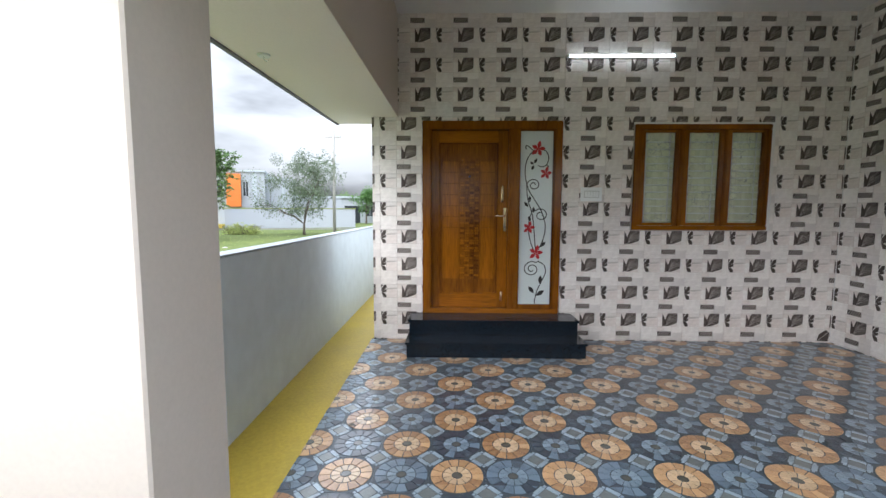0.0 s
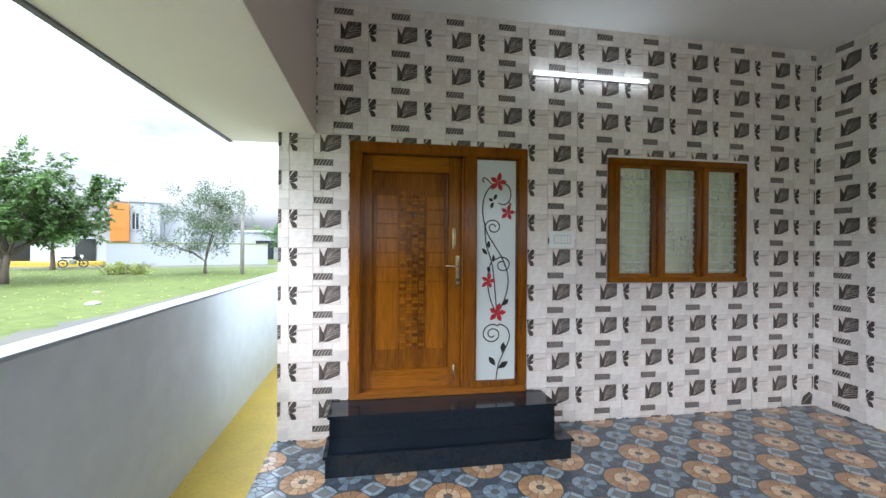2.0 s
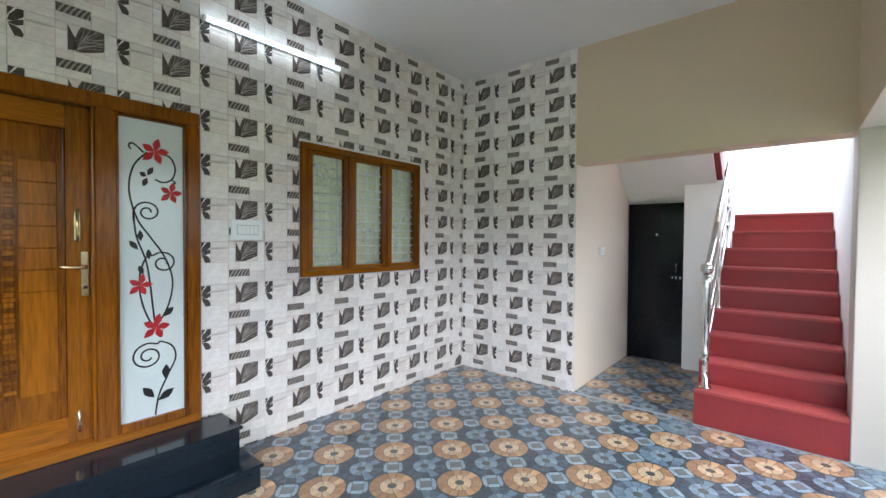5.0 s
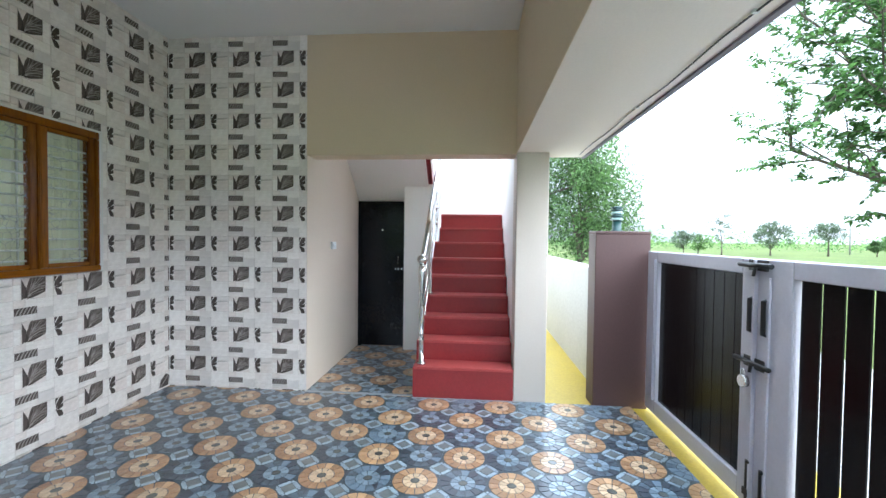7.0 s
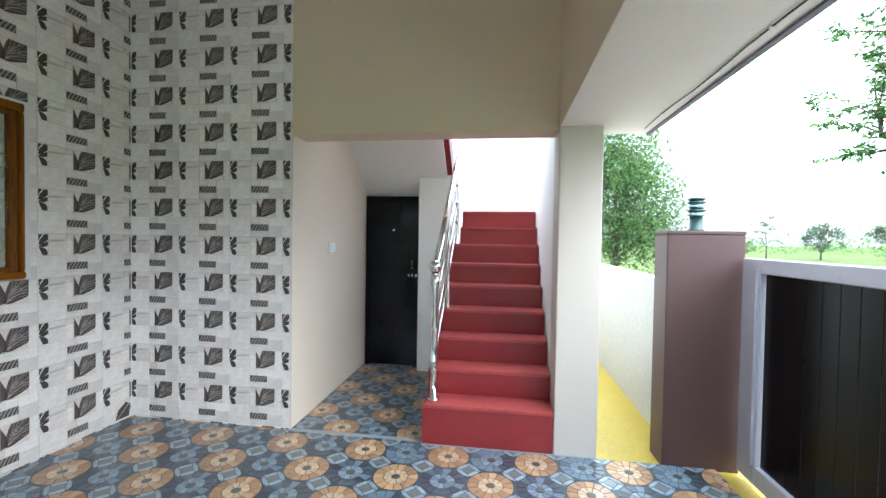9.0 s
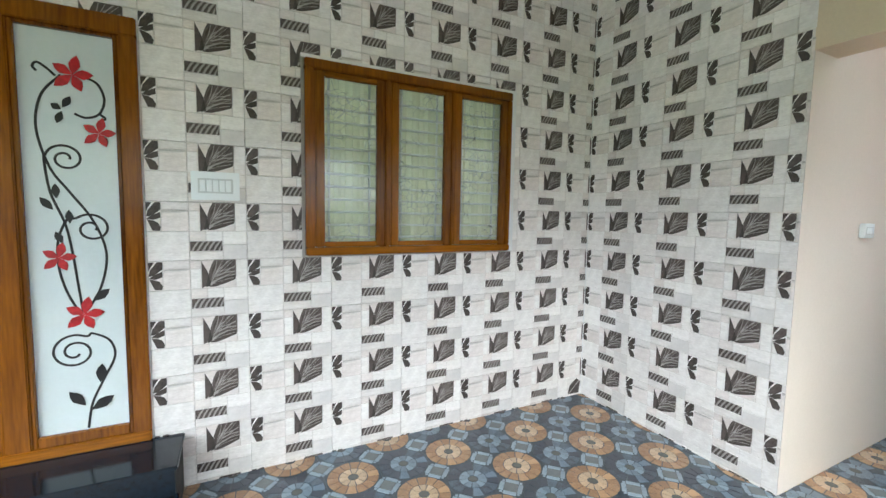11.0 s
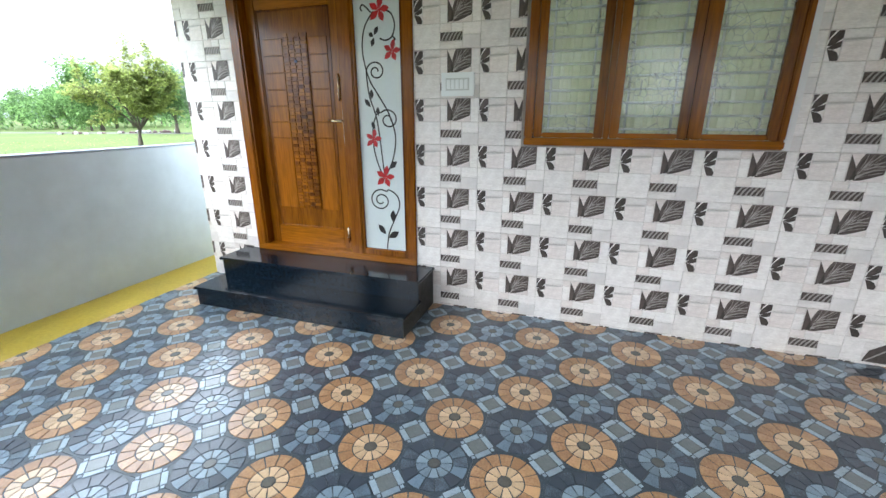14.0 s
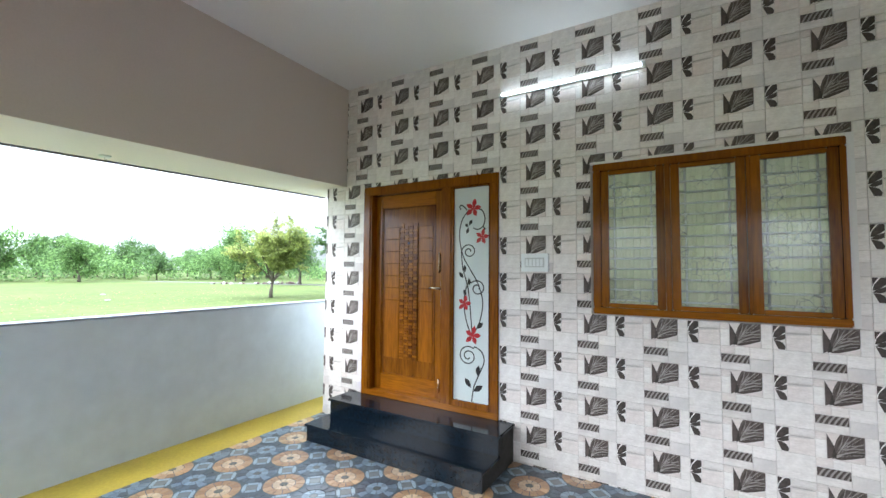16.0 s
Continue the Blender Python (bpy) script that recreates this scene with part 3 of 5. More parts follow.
# ---- granite steps ----
gs = thing("granite_steps", (1.13, 4.66, 0), "polished black granite double step below the wooden door", "steps")
SX0, SX1 = 0.252, 2.008
part("step_end", boxes((SX1 - 0.0148, SX1 - 0.011, 4.375, 4.655, 0.002, 0.126)), M_GRANITER, gs, "rough sawn side of the step")
part("step_end", boxes((SX1 - 0.0148, SX1 - 0.011, 4.66, NORTH - 0.01, 0.002, 0.276)), M_GRANITER, gs, "rough sawn side of the step")
part("riser", boxes((SX0 + 0.015, SX1 - 0.015, 4.368, 4.66, 0.0, 0.128)), M_GRANITE, gs)
part("tread", bevelled(boxes((SX0, SX1, 4.348, 4.67, 0.128, 0.150)), 0.005, 2), M_GRANITE, gs)
part("riser", boxes((SX0 + 0.015, SX1 - 0.015, 4.650, NORTH + 0.003, 0.150, 0.278)), M_GRANITE, gs)
part("tread", bevelled(boxes((SX0, SX1, 4.628, NORTH + 0.005, 0.278, 0.300)), 0.005, 2), M_GRANITE, gs)

# ---- main door ----
md = tagged(thing("door_1", (1.135, NORTH, DOOR[2]), "closed varnished teak door with carved panel and frosted glass sidelight", "door"), kind="structure")
D0, D1, DZ0, DZ1 = DOOR
FY0, FY1 = NORTH - 0.022, NORTH + 0.17
for x0, x1 in ((D0, D0 + 0.085), (D1 - 0.075, D1), (1.318, 1.412)):
    part("jamb", bevelled(boxes((x0, x1, FY0, FY1, DZ0 + 0.05, DZ1 - 0.085)), 0.006, 2), M_TEAKD, md)
part("head", bevelled(boxes((D0, D1, FY0 - 0.001, FY1, DZ1 - 0.086, DZ1)), 0.006, 2), M_TEAKD, md)
part("sill", bevelled(boxes((D0, D1, FY0 - 0.001, FY1, DZ0, DZ0 + 0.051)), 0.006, 2), M_TEAKH, md)
for x0, x1, z0, z1 in ((D0 + 0.085, D0 + 0.10, DZ0 + 0.05, DZ1 - 0.085), (1.303, 1.318, DZ0 + 0.05, DZ1 - 0.085)):
    part("stop_bead", bevelled(boxes((x0, x1, FY0 + 0.012, FY1, z0, z1)), 0.004), M_TEAKD, md)
LX0, LX1, LZ0, LZ1, LY = D0 + 0.10, 1.303, DZ0 + 0.053, DZ1 - 0.088, NORTH + 0.062
leaf = part("leaf", boxes((LX0, LX1, LY + 0.014, LY + 0.05, LZ0, LZ1)), M_TEAK, md, "carved teak door leaf")
PX0, PX1, PZ0, PZ1 = 0.563, 1.200, 0.505, 2.150
for x0, x1 in ((LX0, PX0), (PX1, LX1)):
    part("stile", bevelled(boxes((x0, x1, LY, LY + 0.03, LZ0, LZ1)), 0.005, 2), M_TEAK, leaf)
part("rail", bevelled(boxes((PX0, PX1, LY + 0.001, LY + 0.03, LZ0, PZ0)), 0.005, 2), M_TEAKH, leaf)
part("rail", bevelled(boxes((PX0, PX1, LY + 0.001, LY + 0.03, PZ1, LZ1)), 0.005, 2), M_TEAKH, leaf)
part("moulding", bevelled(boxes((PX0, PX0 + 0.012, LY + 0.006, LY + 0.03, PZ0, PZ1), (PX1 - 0.012, PX1, LY + 0.006, LY + 0.03, PZ0, PZ1), (PX0 + 0.012, PX1 - 0.012, LY + 0.006, LY + 0.03, PZ0, PZ0 + 0.012), (PX0 + 0.012, PX1 - 0.012, LY + 0.006, LY + 0.03, PZ1 - 0.012, PZ1)), 0.004), M_TEAKD, leaf)
WX0, WX1, WZ0, WZ1, GROOVE = 0.788, 0.998, 0.665, 1.985, 1.235
for x0, x1 in ((PX0 + 0.035, WX0 - 0.012), (WX1 + 0.012, PX1 - 0.035)):
    marks = [WZ0, GROOVE] + [GROOVE + (WZ1 - 0.03 - GROOVE) * k / 6 for k in range(1, 7)]
    for z0, z1 in zip(marks, marks[1:]):
        part("raised_panel", bevelled(boxes((x0, x1, LY + 0.009, LY + 0.02, z0 + 0.0025, z1 - 0.0025)), 0.003), M_TEAK, leaf)
part("weave_ground", boxes((WX0, WX1, LY + 0.0055, LY + 0.02, WZ0, WZ1)), M_TEAK, leaf, "recessed ground of the carved weave")
cw, rows = (WX1 - WX0) / 4, 24
rh = (WZ1 - WZ0) / rows
wv = bmesh.new()
for r in range(rows):
    for c in range(4):
        x, z = WX0 + cw * c, WZ0 + rh * r + (rh / 2 if c % 2 else 0)
        if z + rh * 0.9 > WZ1:
            continue
        b2 = boxes((x + 0.0008, x + cw - 0.0008, LY - 0.001, LY + 0.012, z + 0.004, z + rh * 0.46))
        bevelled(b2, 0.003)
        b3 = boxes((x + cw * 0.14, x + cw * 0.86, LY + 0.001, LY + 0.012, z + rh * 0.54, z + rh * 0.96))
        for src in (b2, b3):
            me = bpy.data.meshes.new("tmp")
            src.to_mesh(me)
            src.free()
            wv.from_mesh(me)
            bpy.data.meshes.remove(me)
part("carved_weave", wv, M_TEAK, leaf, "carved basket weave blocks")
bm = bevelled(boxes((1.262, 1.296, LY - 0.008, LY, 1.195, 1.452)), 0.004, 2)
hd = part("lock_plate", bm, M_BRASS, md, "brass lock plate")
bm = bmesh.new()
tube(bm, [(1.28, LY - 0.005, 1.365), (1.28, LY - 0.05, 1.365)], 0.011, 12)
tube(bm, [(1.285, LY - 0.05, 1.365), (1.23, LY - 0.052, 1.363), (1.165, LY - 0.045, 1.369)], [0.012, 0.010, 0.008], 12)
part("lever", bm, M_BRASS, hd)
bm = bmesh.new()
tube(bm, [(1.28, LY - 0.012, 1.245), (1.28, LY - 0.006, 1.245)], 0.010, 12)
part("keyhole", bm, M_BLACK, hd)
for z0, z1 in ((1.515, 1.68), (0.42, 0.525)):
    bm = bevelled(boxes((1.235, 1.262, LY - 0.004, LY, z0, z1)), 0.002)
    tube(bm, [(1.249, LY - 0.011, z0 - 0.01), (1.249, LY - 0.011, z1 + 0.015)], 0.007, 10)
    tube(bm, [(1.249, LY - 0.011, z0 + 0.04), (1.249, LY - 0.028, z0 + 0.04)], 0.006, 8)
    part("tower_bolt", bm, M_BRASS, md, "brass tower bolt")
bm = bmesh.new()
tube(bm, [(0.893, LY - 0.004, 1.79), (0.893, LY + 0.005, 1.79)], 0.012, 12)
part("peephole", bm, M_BLACK, md)
GX0, GX1, GZ0, GZ1 = 1.428, 1.774, 0.400, 2.262
part("sidelight_frame", bevelled(boxes((1.412, GX0, FY0 + 0.01, FY1, DZ0 + 0.051, DZ1 - 0.086), (GX1, D1 - 0.075, FY0 + 0.01, FY1, DZ0 + 0.051, DZ1 - 0.086), (GX0, GX1, FY0 + 0.01, FY1, DZ0 + 0.051, GZ0), (GX0, GX1, FY0 + 0.01, FY1, GZ1, DZ1 - 0.086)), 0.004), M_TEAKD, md)
pane = part("frosted_pane", boxes((GX0, GX1, NORTH + 0.014, NORTH + 0.022, GZ0, GZ1)), M_FROST, md, "white frosted glass pane painted with a flowering vine")


def on_glass(px, py):
    """From the vine's own drawing grid (135 wide, 783 high, downwards) to the pane."""
    return GX0 + px / 135 * (GX1 - GX0), GZ1 - py / 783 * (GZ1 - GZ0)


def smooth_line(pts, n=10):
    out = []
    p = [pts[0]] + list(pts) + [pts[-1]]
    for i in range(1, len(p) - 2):
        for k in range(n):
            t = k / n
            out.append(tuple(0.5 * (2 * p[i][c] + (p[i + 1][c] - p[i - 1][c]) * t + (2 * p[i - 1][c] - 5 * p[i][c] + 4 * p[i + 1][c] - p[i + 2][c]) * t * t + (3 * p[i][c] - p[i - 1][c] - 3 * p[i + 1][c] + p[i + 2][c]) * t ** 3) for c in (0, 1)))
    return out + [tuple(pts[-1])]


def ribbon(bm, pts, w):
    pts = smooth_line(pts)
    prev = None
    for i, (x, z) in enumerate(pts):
        a, b = pts[max(i - 1, 0)], pts[min(i + 1, len(pts) - 1)]
        d = Vector((b[0] - a[0], b[1] - a[1])).normalized()
        nrm = Vector((-d.y, d.x)) * w / 2
        cur = (bm.verts.new((x + nrm.x, NORTH + 0.0125, z + nrm.y)), bm.verts.new((x - nrm.x, NORTH + 0.0125, z - nrm.y)))
        if prev:
            bm.faces.new((prev[0], cur[0], cur[1], prev[1]))
        prev = cur


def petal(bm, cx, cz, ang, ln, wd):
    d, e = Vector((math.cos(ang), math.sin(ang))), Vector((-math.sin(ang), math.cos(ang)))
    prof = ((0, 0), (0.25, 0.6), (0.5, 1.0), (0.75, 0.7), (1, 0), (0.75, -0.7), (0.5, -1.0), (0.25, -0.6))
    bm.faces.new([bm.verts.new((cx + d.x * ln * a + e.x * wd * b / 2, NORTH + 0.0115, cz + d.y * ln * a + e.y * wd * b / 2)) for a, b in prof])


def spiral(cx, cy, r0, turns, start, sign=1, n=14):
    return [(cx + r0 * (1 - 0.78 * k / n) * math.cos(start + sign * turns * 2 * math.pi * k / n), cy + r0 * (1 - 0.78 * k / n) * math.sin(start + sign * turns * 2 * math.pi * k / n)) for k in range(n + 1)]


stems = [
    [(71, 781), (79, 729), (98, 681), (116, 636), (109, 602), (84, 585)] + spiral(57, 620, 36, 1.75, -1.0, -1, 20),
    [(58, 81), (30, 122), (21, 183), (36, 255), (62, 302), (90, 350), (107, 399), (110, 442), (98, 497), (75, 542)],
    [(30, 262), (29, 240)] + spiral(58, 238, 28, 1.5, 3.3, 1, 18),
    [(29, 243), (35, 303), (53, 363), (61, 418), (67, 485), (72, 542)],
    [(70, 548), (51, 499), (41, 448), (42, 397), (55, 357)] + spiral(90, 373, 30, 1.45, 3.9, 1, 18),
    [(86, 79), (108, 89), (118, 118), (110, 147), (91, 157), (74, 151)],
    [(110, 147), (118, 155), (113, 160)],
    [(51, 84), (39, 71), (27, 63), (21, 71), (26, 79)],
]
bm = bmesh.new()
for s in stems:
    ribbon(bm, [on_glass(*q) for q in s], 0.0105)
part("vine_stem", bm, M_INK, pane, "black painted vine")
bm = bmesh.new()
for ax, ay, bx, by in ((58, 142, 70, 119), (56, 145, 42, 136), (57, 148, 49, 172), (43, 315, 42, 286), (38, 337, 20, 313), (60, 363, 59, 336), (48, 402, 39, 378), (87, 519, 113, 495), (92, 688, 96, 649), (69, 733, 45, 700), (77, 744, 112, 719)):
    (x, z), (x1, z1) = on_glass(ax, ay), on_glass(bx, by)
    ln = math.hypot(x1 - x, z1 - z)
    petal(bm, x, z, math.atan2(z1 - z, x1 - x), ln, max(0.032, ln * 0.48))
part("vine_leaves", bm, M_INK, pane, "black painted leaves")
for px, py, s in ((74, 78, 0.085), (108, 185, 0.072), (42, 430, 0.072), (74, 545, 0.085)):
    x, z = on_glass(px, py)
    bm = bmesh.new()
    for k in range(5):
        petal(bm, x, z, 0.1 + k * math.pi * 0.4, s * (1.05 if k % 2 else 0.92), s * 0.52)
    part("red_flower", bm, M_REDINK, pane, "red painted star flower")

# ---- window ----
w1 = tagged(thing("window_1", (3.36, NORTH, WIN[2]), "teak framed three part window with white grille behind patterned glass", "window"), kind="structure")
W0, W1, V0, V1 = WIN
WY = NORTH - 0.025
part("frame_bottom", bevelled(boxes((W0, W1, WY - 0.006, NORTH + 0.10, V0, V0 + 0.046)), 0.006, 2), M_TEAKH, w1)
part("frame_top", bevelled(boxes((W0, W1, WY, NORTH + 0.10, V1 - 0.055, V1)), 0.006, 2), M_TEAKD, w1)
mull = ((W0, W0 + 0.055), (W0 + 0.475, W0 + 0.510), (W0 + 0.935, W0 + 0.955), (W1 - 0.030, W1))
for x0, x1 in mull:
    part("mullion", bevelled(boxes((x0, x1, WY + 0.001, NORTH + 0.10, V0 + 0.046, V1 - 0.055)), 0.006, 2), M_TEAKD, w1)
for (a, b), (c, d) in zip(mull, mull[1:]):
    s0, s1 = b + 0.002, c - 0.002
    z0, z1 = V0 + 0.048, V1 - 0.057
    sw = 0.052
    sash = part("sash", bevelled(boxes((s0, s0 + sw, WY + 0.012, NORTH + 0.02, z0, z1), (s1 - sw, s1, WY + 0.012, NORTH + 0.02, z0, z1)), 0.005, 2), M_TEAK, w1)
    part("sash_rail", bevelled(boxes((s0 + sw, s1 - sw, WY + 0.013, NORTH + 0.02, z0, z0 + 0.030), (s0 + sw, s1 - sw, WY + 0.013, NORTH + 0.02, z1 - 0.03, z1)), 0.005, 2), M_TEAKH, sash)
    gbm = bmesh.new()
    gbm.faces.new([gbm.verts.new(v) for v in ((s0 + sw - 0.004, NORTH - 0.002, z0 + 0.026), (s1 - sw + 0.004, NORTH - 0.002, z0 + 0.026), (s1 - sw + 0.004, NORTH - 0.002, z1 - 0.026), (s0 + sw - 0.004, NORTH - 0.002, z1 - 0.026))])
    gp = part("glass_pane", gbm, M_GLASS, sash)
    gp.visible_shadow = False
    gr = bmesh.new()
    for k in range(12):
        zz = z0 + 0.055 + k * 0.075
        tube(gr, [(s0 + 0.01, NORTH + 0.022, zz), (s1 - 0.01, NORTH + 0.022, zz)], 0.008, 6)
    for xx in (s0 + 0.085, s1 - 0.085):
        tube(gr, [(xx, NORTH + 0.042, z0), (xx, NORTH + 0.042, z1)], 0.007, 6)
    part("grille", gr, M_GRILLE, w1, "white painted horizontal bars")
# translucent sheet added in place of the bright room seen through the glass
bm = bmesh.new()
nf = 60
vs = [(bm.verts.new((W0 + (W1 - W0) * k / nf, NORTH + 0.12 + 0.010 * math.sin(k * 1.3), V0)), bm.verts.new((W0 + (W1 - W0) * k / nf, NORTH + 0.12 + 0.010 * math.sin(k * 1.3 + 0.4), V1))) for k in range(nf + 1)]
for a, b in zip(vs, vs[1:]):
    bm.faces.new((a[0], b[0], b[1], a[1]))
tagged(part("curtain", bm, M_ROOMSHEET), "pale sheet added for the bright room behind the window", "curtain")
structure("window_reveal", boxes((W1, W1 + 0.035, NORTH - 0.012, NORTH + 0.1, V0 - 0.005, V1 + 0.02), (W0 - 0.02, W1, NORTH - 0.012, NORTH + 0.1, V1, V1 + 0.02)), M_WHITE, "white plastered edge beside the window", "trim")
# unseen room, left open at the back so daylight reaches the sheet
structure("wall_inside", boxes((WEST_END + 0.22, 1.2, 8.4, 8.6, 0, CEIL), (4.6, EAST + 0.23, 8.4, 8.6, 0, CEIL), (1.2, 4.6, 8.4, 8.6, 0, 0.5), (1.2, 4.6, 8.4, 8.6, 2.6, CEIL), (EAST, EAST + 0.23, NORTH + 0.23, 8.4, 0, CEIL)), M_WHITE, "plain walls of the room behind the window", "wall")
structure("roof", boxes((WEST_END, EAST + 0.23, NORTH + 0.23, 8.6, CEIL, CEIL + 0.15)), M_CEIL, "flat concrete roof of the room", "roof")
structure("floor_inside", boxes((WEST_END + 0.22, EAST, NORTH + 0.23, 8.4, 0.1, 0.27)), M_WHITE, "pale floor of the room", "floor")

# ---- small things about the porch ----
cb = thing("cable", (2.5, 0.96, SOFFIT), "thin dark cable clipped under the canopy edge", "cable")
bm = bmesh.new()
tube(bm, [(-0.4 + 0.25 * k, 0.955 + 0.006 * math.sin(k * 1.7), SOFFIT - 0.006 - 0.004 * abs(math.sin(k * 0.8))) for k in range(22)], 0.004, 6)
part("wire", bm, M_BLACK, cb)
for k in range(5):
    part("clip", boxes((0.3 + k * 1.05, 0.315 + k * 1.05, 0.945, 0.967, SOFFIT - 0.012, SOFFIT)), M_PLASTIC2, cb)
hk = thing("ceiling_hook", (-0.45, 3.04, under(3.04)), "small white hook plate under the canopy", "hook")
bm = bmesh.new()
tube(bm, [(-0.45, 3.04, under(3.04)), (-0.45, 3.04, under(3.04) - 0.012)], [0.04, 0.034], 14)
part("plate", bm, M_PLASTIC2, hk)
bm = bmesh.new()
tube(bm, [(-0.45, 3.04, under(3.04) - 0.01), (-0.45, 3.04, under(3.04) - 0.03), (-0.435, 3.04, under(3.04) - 0.04), (-0.42, 3.04, under(3.04) - 0.03)], 0.003, 6)
part("hook", bm, M_STEEL, hk)
ps = thing("pipe_stub", (CW_X, 2.55, 0.42), "white plastic pipe stub in the compound wall", "pipe")
bm = bmesh.new()
tube(bm, [(CW_X - 0.02, 2.55, 0.42), (CW_X + 0.05, 2.55, 0.42)], 0.024, 14)
part("pipe", bm, M_PLASTIC, ps)
bm = bmesh.new()
tube(bm, [(CW_X + 0.042, 2.55, 0.42), (CW_X + 0.058, 2.55, 0.42)], 0.030, 14)
part("end_cap", bm, M_PLASTIC2, ps)
bm = bmesh.new()
for a in range(5):
    t0, t1 = a * 0.011, (a + 1) * 0.011
    w0, w1 = 0.016 * math.sin(a * 0.63), 0.016 * math.sin((a + 1) * 0.63)
    for sgn in (1, -1):
        q = [(0.02 + t0, 3.05, 0.006), (0.02 + t1, 3.05, 0.006), (0.02 + t1, 3.05 + sgn * w1, 0.003 + w1 * 0.8), (0.02 + t0, 3.05 + sgn * w0, 0.003 + w0 * 0.8)]
        bm.faces.new([bm.verts.new(v) for v in (q if sgn > 0 else q[::-1])])
tagged(part("fallen_leaf", bm, M_BARK), "small dry curled leaf lying on the tiles", "leaf")

# ---- gate and pillar ----
gpil = thing("gate_pillar", (4.85, 0.53, 0), "brown painted square gate pillar", "pillar")
part("shaft", bevelled(boxes((4.765, 5.0, 0.325, 0.81, -0.28, 1.575)), 0.006), M_PILLAR, gpil)
part("cap", bevelled(boxes((4.762, 5.003, 0.322, 0.813, 1.575, 1.60)), 0.004), M_PILLAR, gpil)
gl = thing("pillar_lamp", (4.85, 0.60, 1.60), "dark green solar pillar lamp with pale rings", "lamp")
bm = bmesh.new()
lathe(bm, 4.85, 0.60, [(0.052, 1.60), (0.052, 1.61), (0.040, 1.615), (0.040, 1.70)])
part("stem", bm, M_LAMPGREEN, gl)
for k in range(4):
    bm = bmesh.new()
    z = 1.70 + 0.028 * k
    lathe(bm, 4.85, 0.60, [(0.044, z), (0.058, z + 0.006), (0.058, z + 0.014), (0.044, z + 0.02), (0.044, z + 0.03)])
    part("ring", bm, [M_PALEGREEN, M_LAMPGREEN][k % 2], gl)
bm = bmesh.new()
lathe(bm, 4.85, 0.60, [(0.056, 1.812), (0.056, 1.822), (0.01, 1.832)])
part("lid", bm, M_LAMPGREEN, gl)


def gate_leaf(name, x0, x1, p0, p1, pitch, gap, label):
    ob = thing(name, ((x0 + x1) / 2, GATE_Y, 0.03), label, "gate", "gate leaves")
    y0, y1 = GATE_Y - 0.03, GATE_Y + 0.03
    for a, b in ((x0, p0), (p1, x1)):
        part("stile", bevelled(boxes((a, b, y0, y1, 0.03, 1.425)), 0.005), M_GATE, ob)
    part("bottom_rail", bevelled(boxes((p0, p1, y0, y1 - 0.001, 0.03, 0.15)), 0.005), M_GATE, ob)
    part("top_rail", bevelled(boxes((p0, p1, y0, y1 - 0.001, 1.335, 1.425)), 0.005), M_GATE, ob)
    x = p0
    while x < p1 - 0.01:
        bm = bmesh.new()
        e = min(x + pitch - gap, p1)
        prism(bm, [(x, GATE_Y - 0.008), (x + 0.008, GATE_Y - 0.014), (e - 0.008, GATE_Y - 0.014), (e, GATE_Y - 0.008), (e, GATE_Y), (x, GATE_Y)], 2, 0.15, 1.335)
        part("slat", bm, M_SLAT, ob)
        x += pitch
    return ob


ga = gate_leaf("gate_leaf", 3.285, 4.73, 3.41, 4.54, 0.113, 0.007, "pale grey steel gate leaf with closed dark brown slats")
gb = gate_leaf("gate_leaf", -0.35, 3.275, 0.048, 3.024, 0.124, 0.014, "wide pale grey steel gate leaf with spaced dark brown slats")
part("edge_bead", boxes((4.56, 4.572, GATE_Y + 0.03, GATE_Y + 0.045, 0.15, 1.36)), M_GATE, ga)
part("edge_bead", boxes((3.275, 3.287, GATE_Y + 0.03, GATE_Y + 0.05, 0.05, 1.42)), M_GATE, gb)


def bolt_set(parent, xa, xb, z, drop):
    bm = boxes((xa, xb, GATE_Y + 0.03, GATE_Y + 0.038, z - 0.03, z + 0.03))
    tube(bm, [(xa - 0.05, GATE_Y + 0.05, z), (xb + 0.06, GATE_Y + 0.05, z)], 0.014, 8)
    tube(bm, [((xa + xb) / 2, GATE_Y + 0.05, z), ((xa + xb) / 2, GATE_Y + 0.06, z - drop)], 0.009, 8)
    part("bolt", bm, M_BLACK, parent, "black sliding bolt")


bolt_set(gb, 3.195, 3.345, 1.39, 0.06)
bolt_set(gb, 3.195, 3.365, 0.85, 0.05)
part("edge_bead", bevelled(boxes((3.165, 3.19, GATE_Y + 0.03, GATE_Y + 0.042, 0.04, 1.33)), 0.003), M_GATE, gb)
for x, p in ((3.302, ga), (3.19, gb)):
    bm = bmesh.new()
    tube(bm, [(x, GATE_Y + 0.03, 1.02), (x, GATE_Y + 0.055, 1.025), (x, GATE_Y + 0.055, 1.205), (x, GATE_Y + 0.03, 1.21)], 0.012, 8)
    part("handle", bm, M_BLACK, p, "black pull handle")
    bm = bmesh.new()
    tube(bm, [(x, GATE_Y + 0.045, 0.02), (x, GATE_Y + 0.045, 0.30), (x - 0.03, GATE_Y + 0.06, 0.30)], 0.009, 8)
    box(bm, x - 0.02, x + 0.02, GATE_Y + 0.03, GATE_Y + 0.055, 0.10, 0.14)
    part("drop_bolt", bm, M_BLACK, p, "black drop bolt")
pl = thing("padlock", (3.33, GATE_Y + 0.06, 0.72), "small steel padlock hanging from the gate bolt", "padlock")
bm = bmesh.new()
tube(bm, [(3.33, GATE_Y + 0.045, 0.735), (3.33, GATE_Y + 0.072, 0.735)], 0.034, 16)
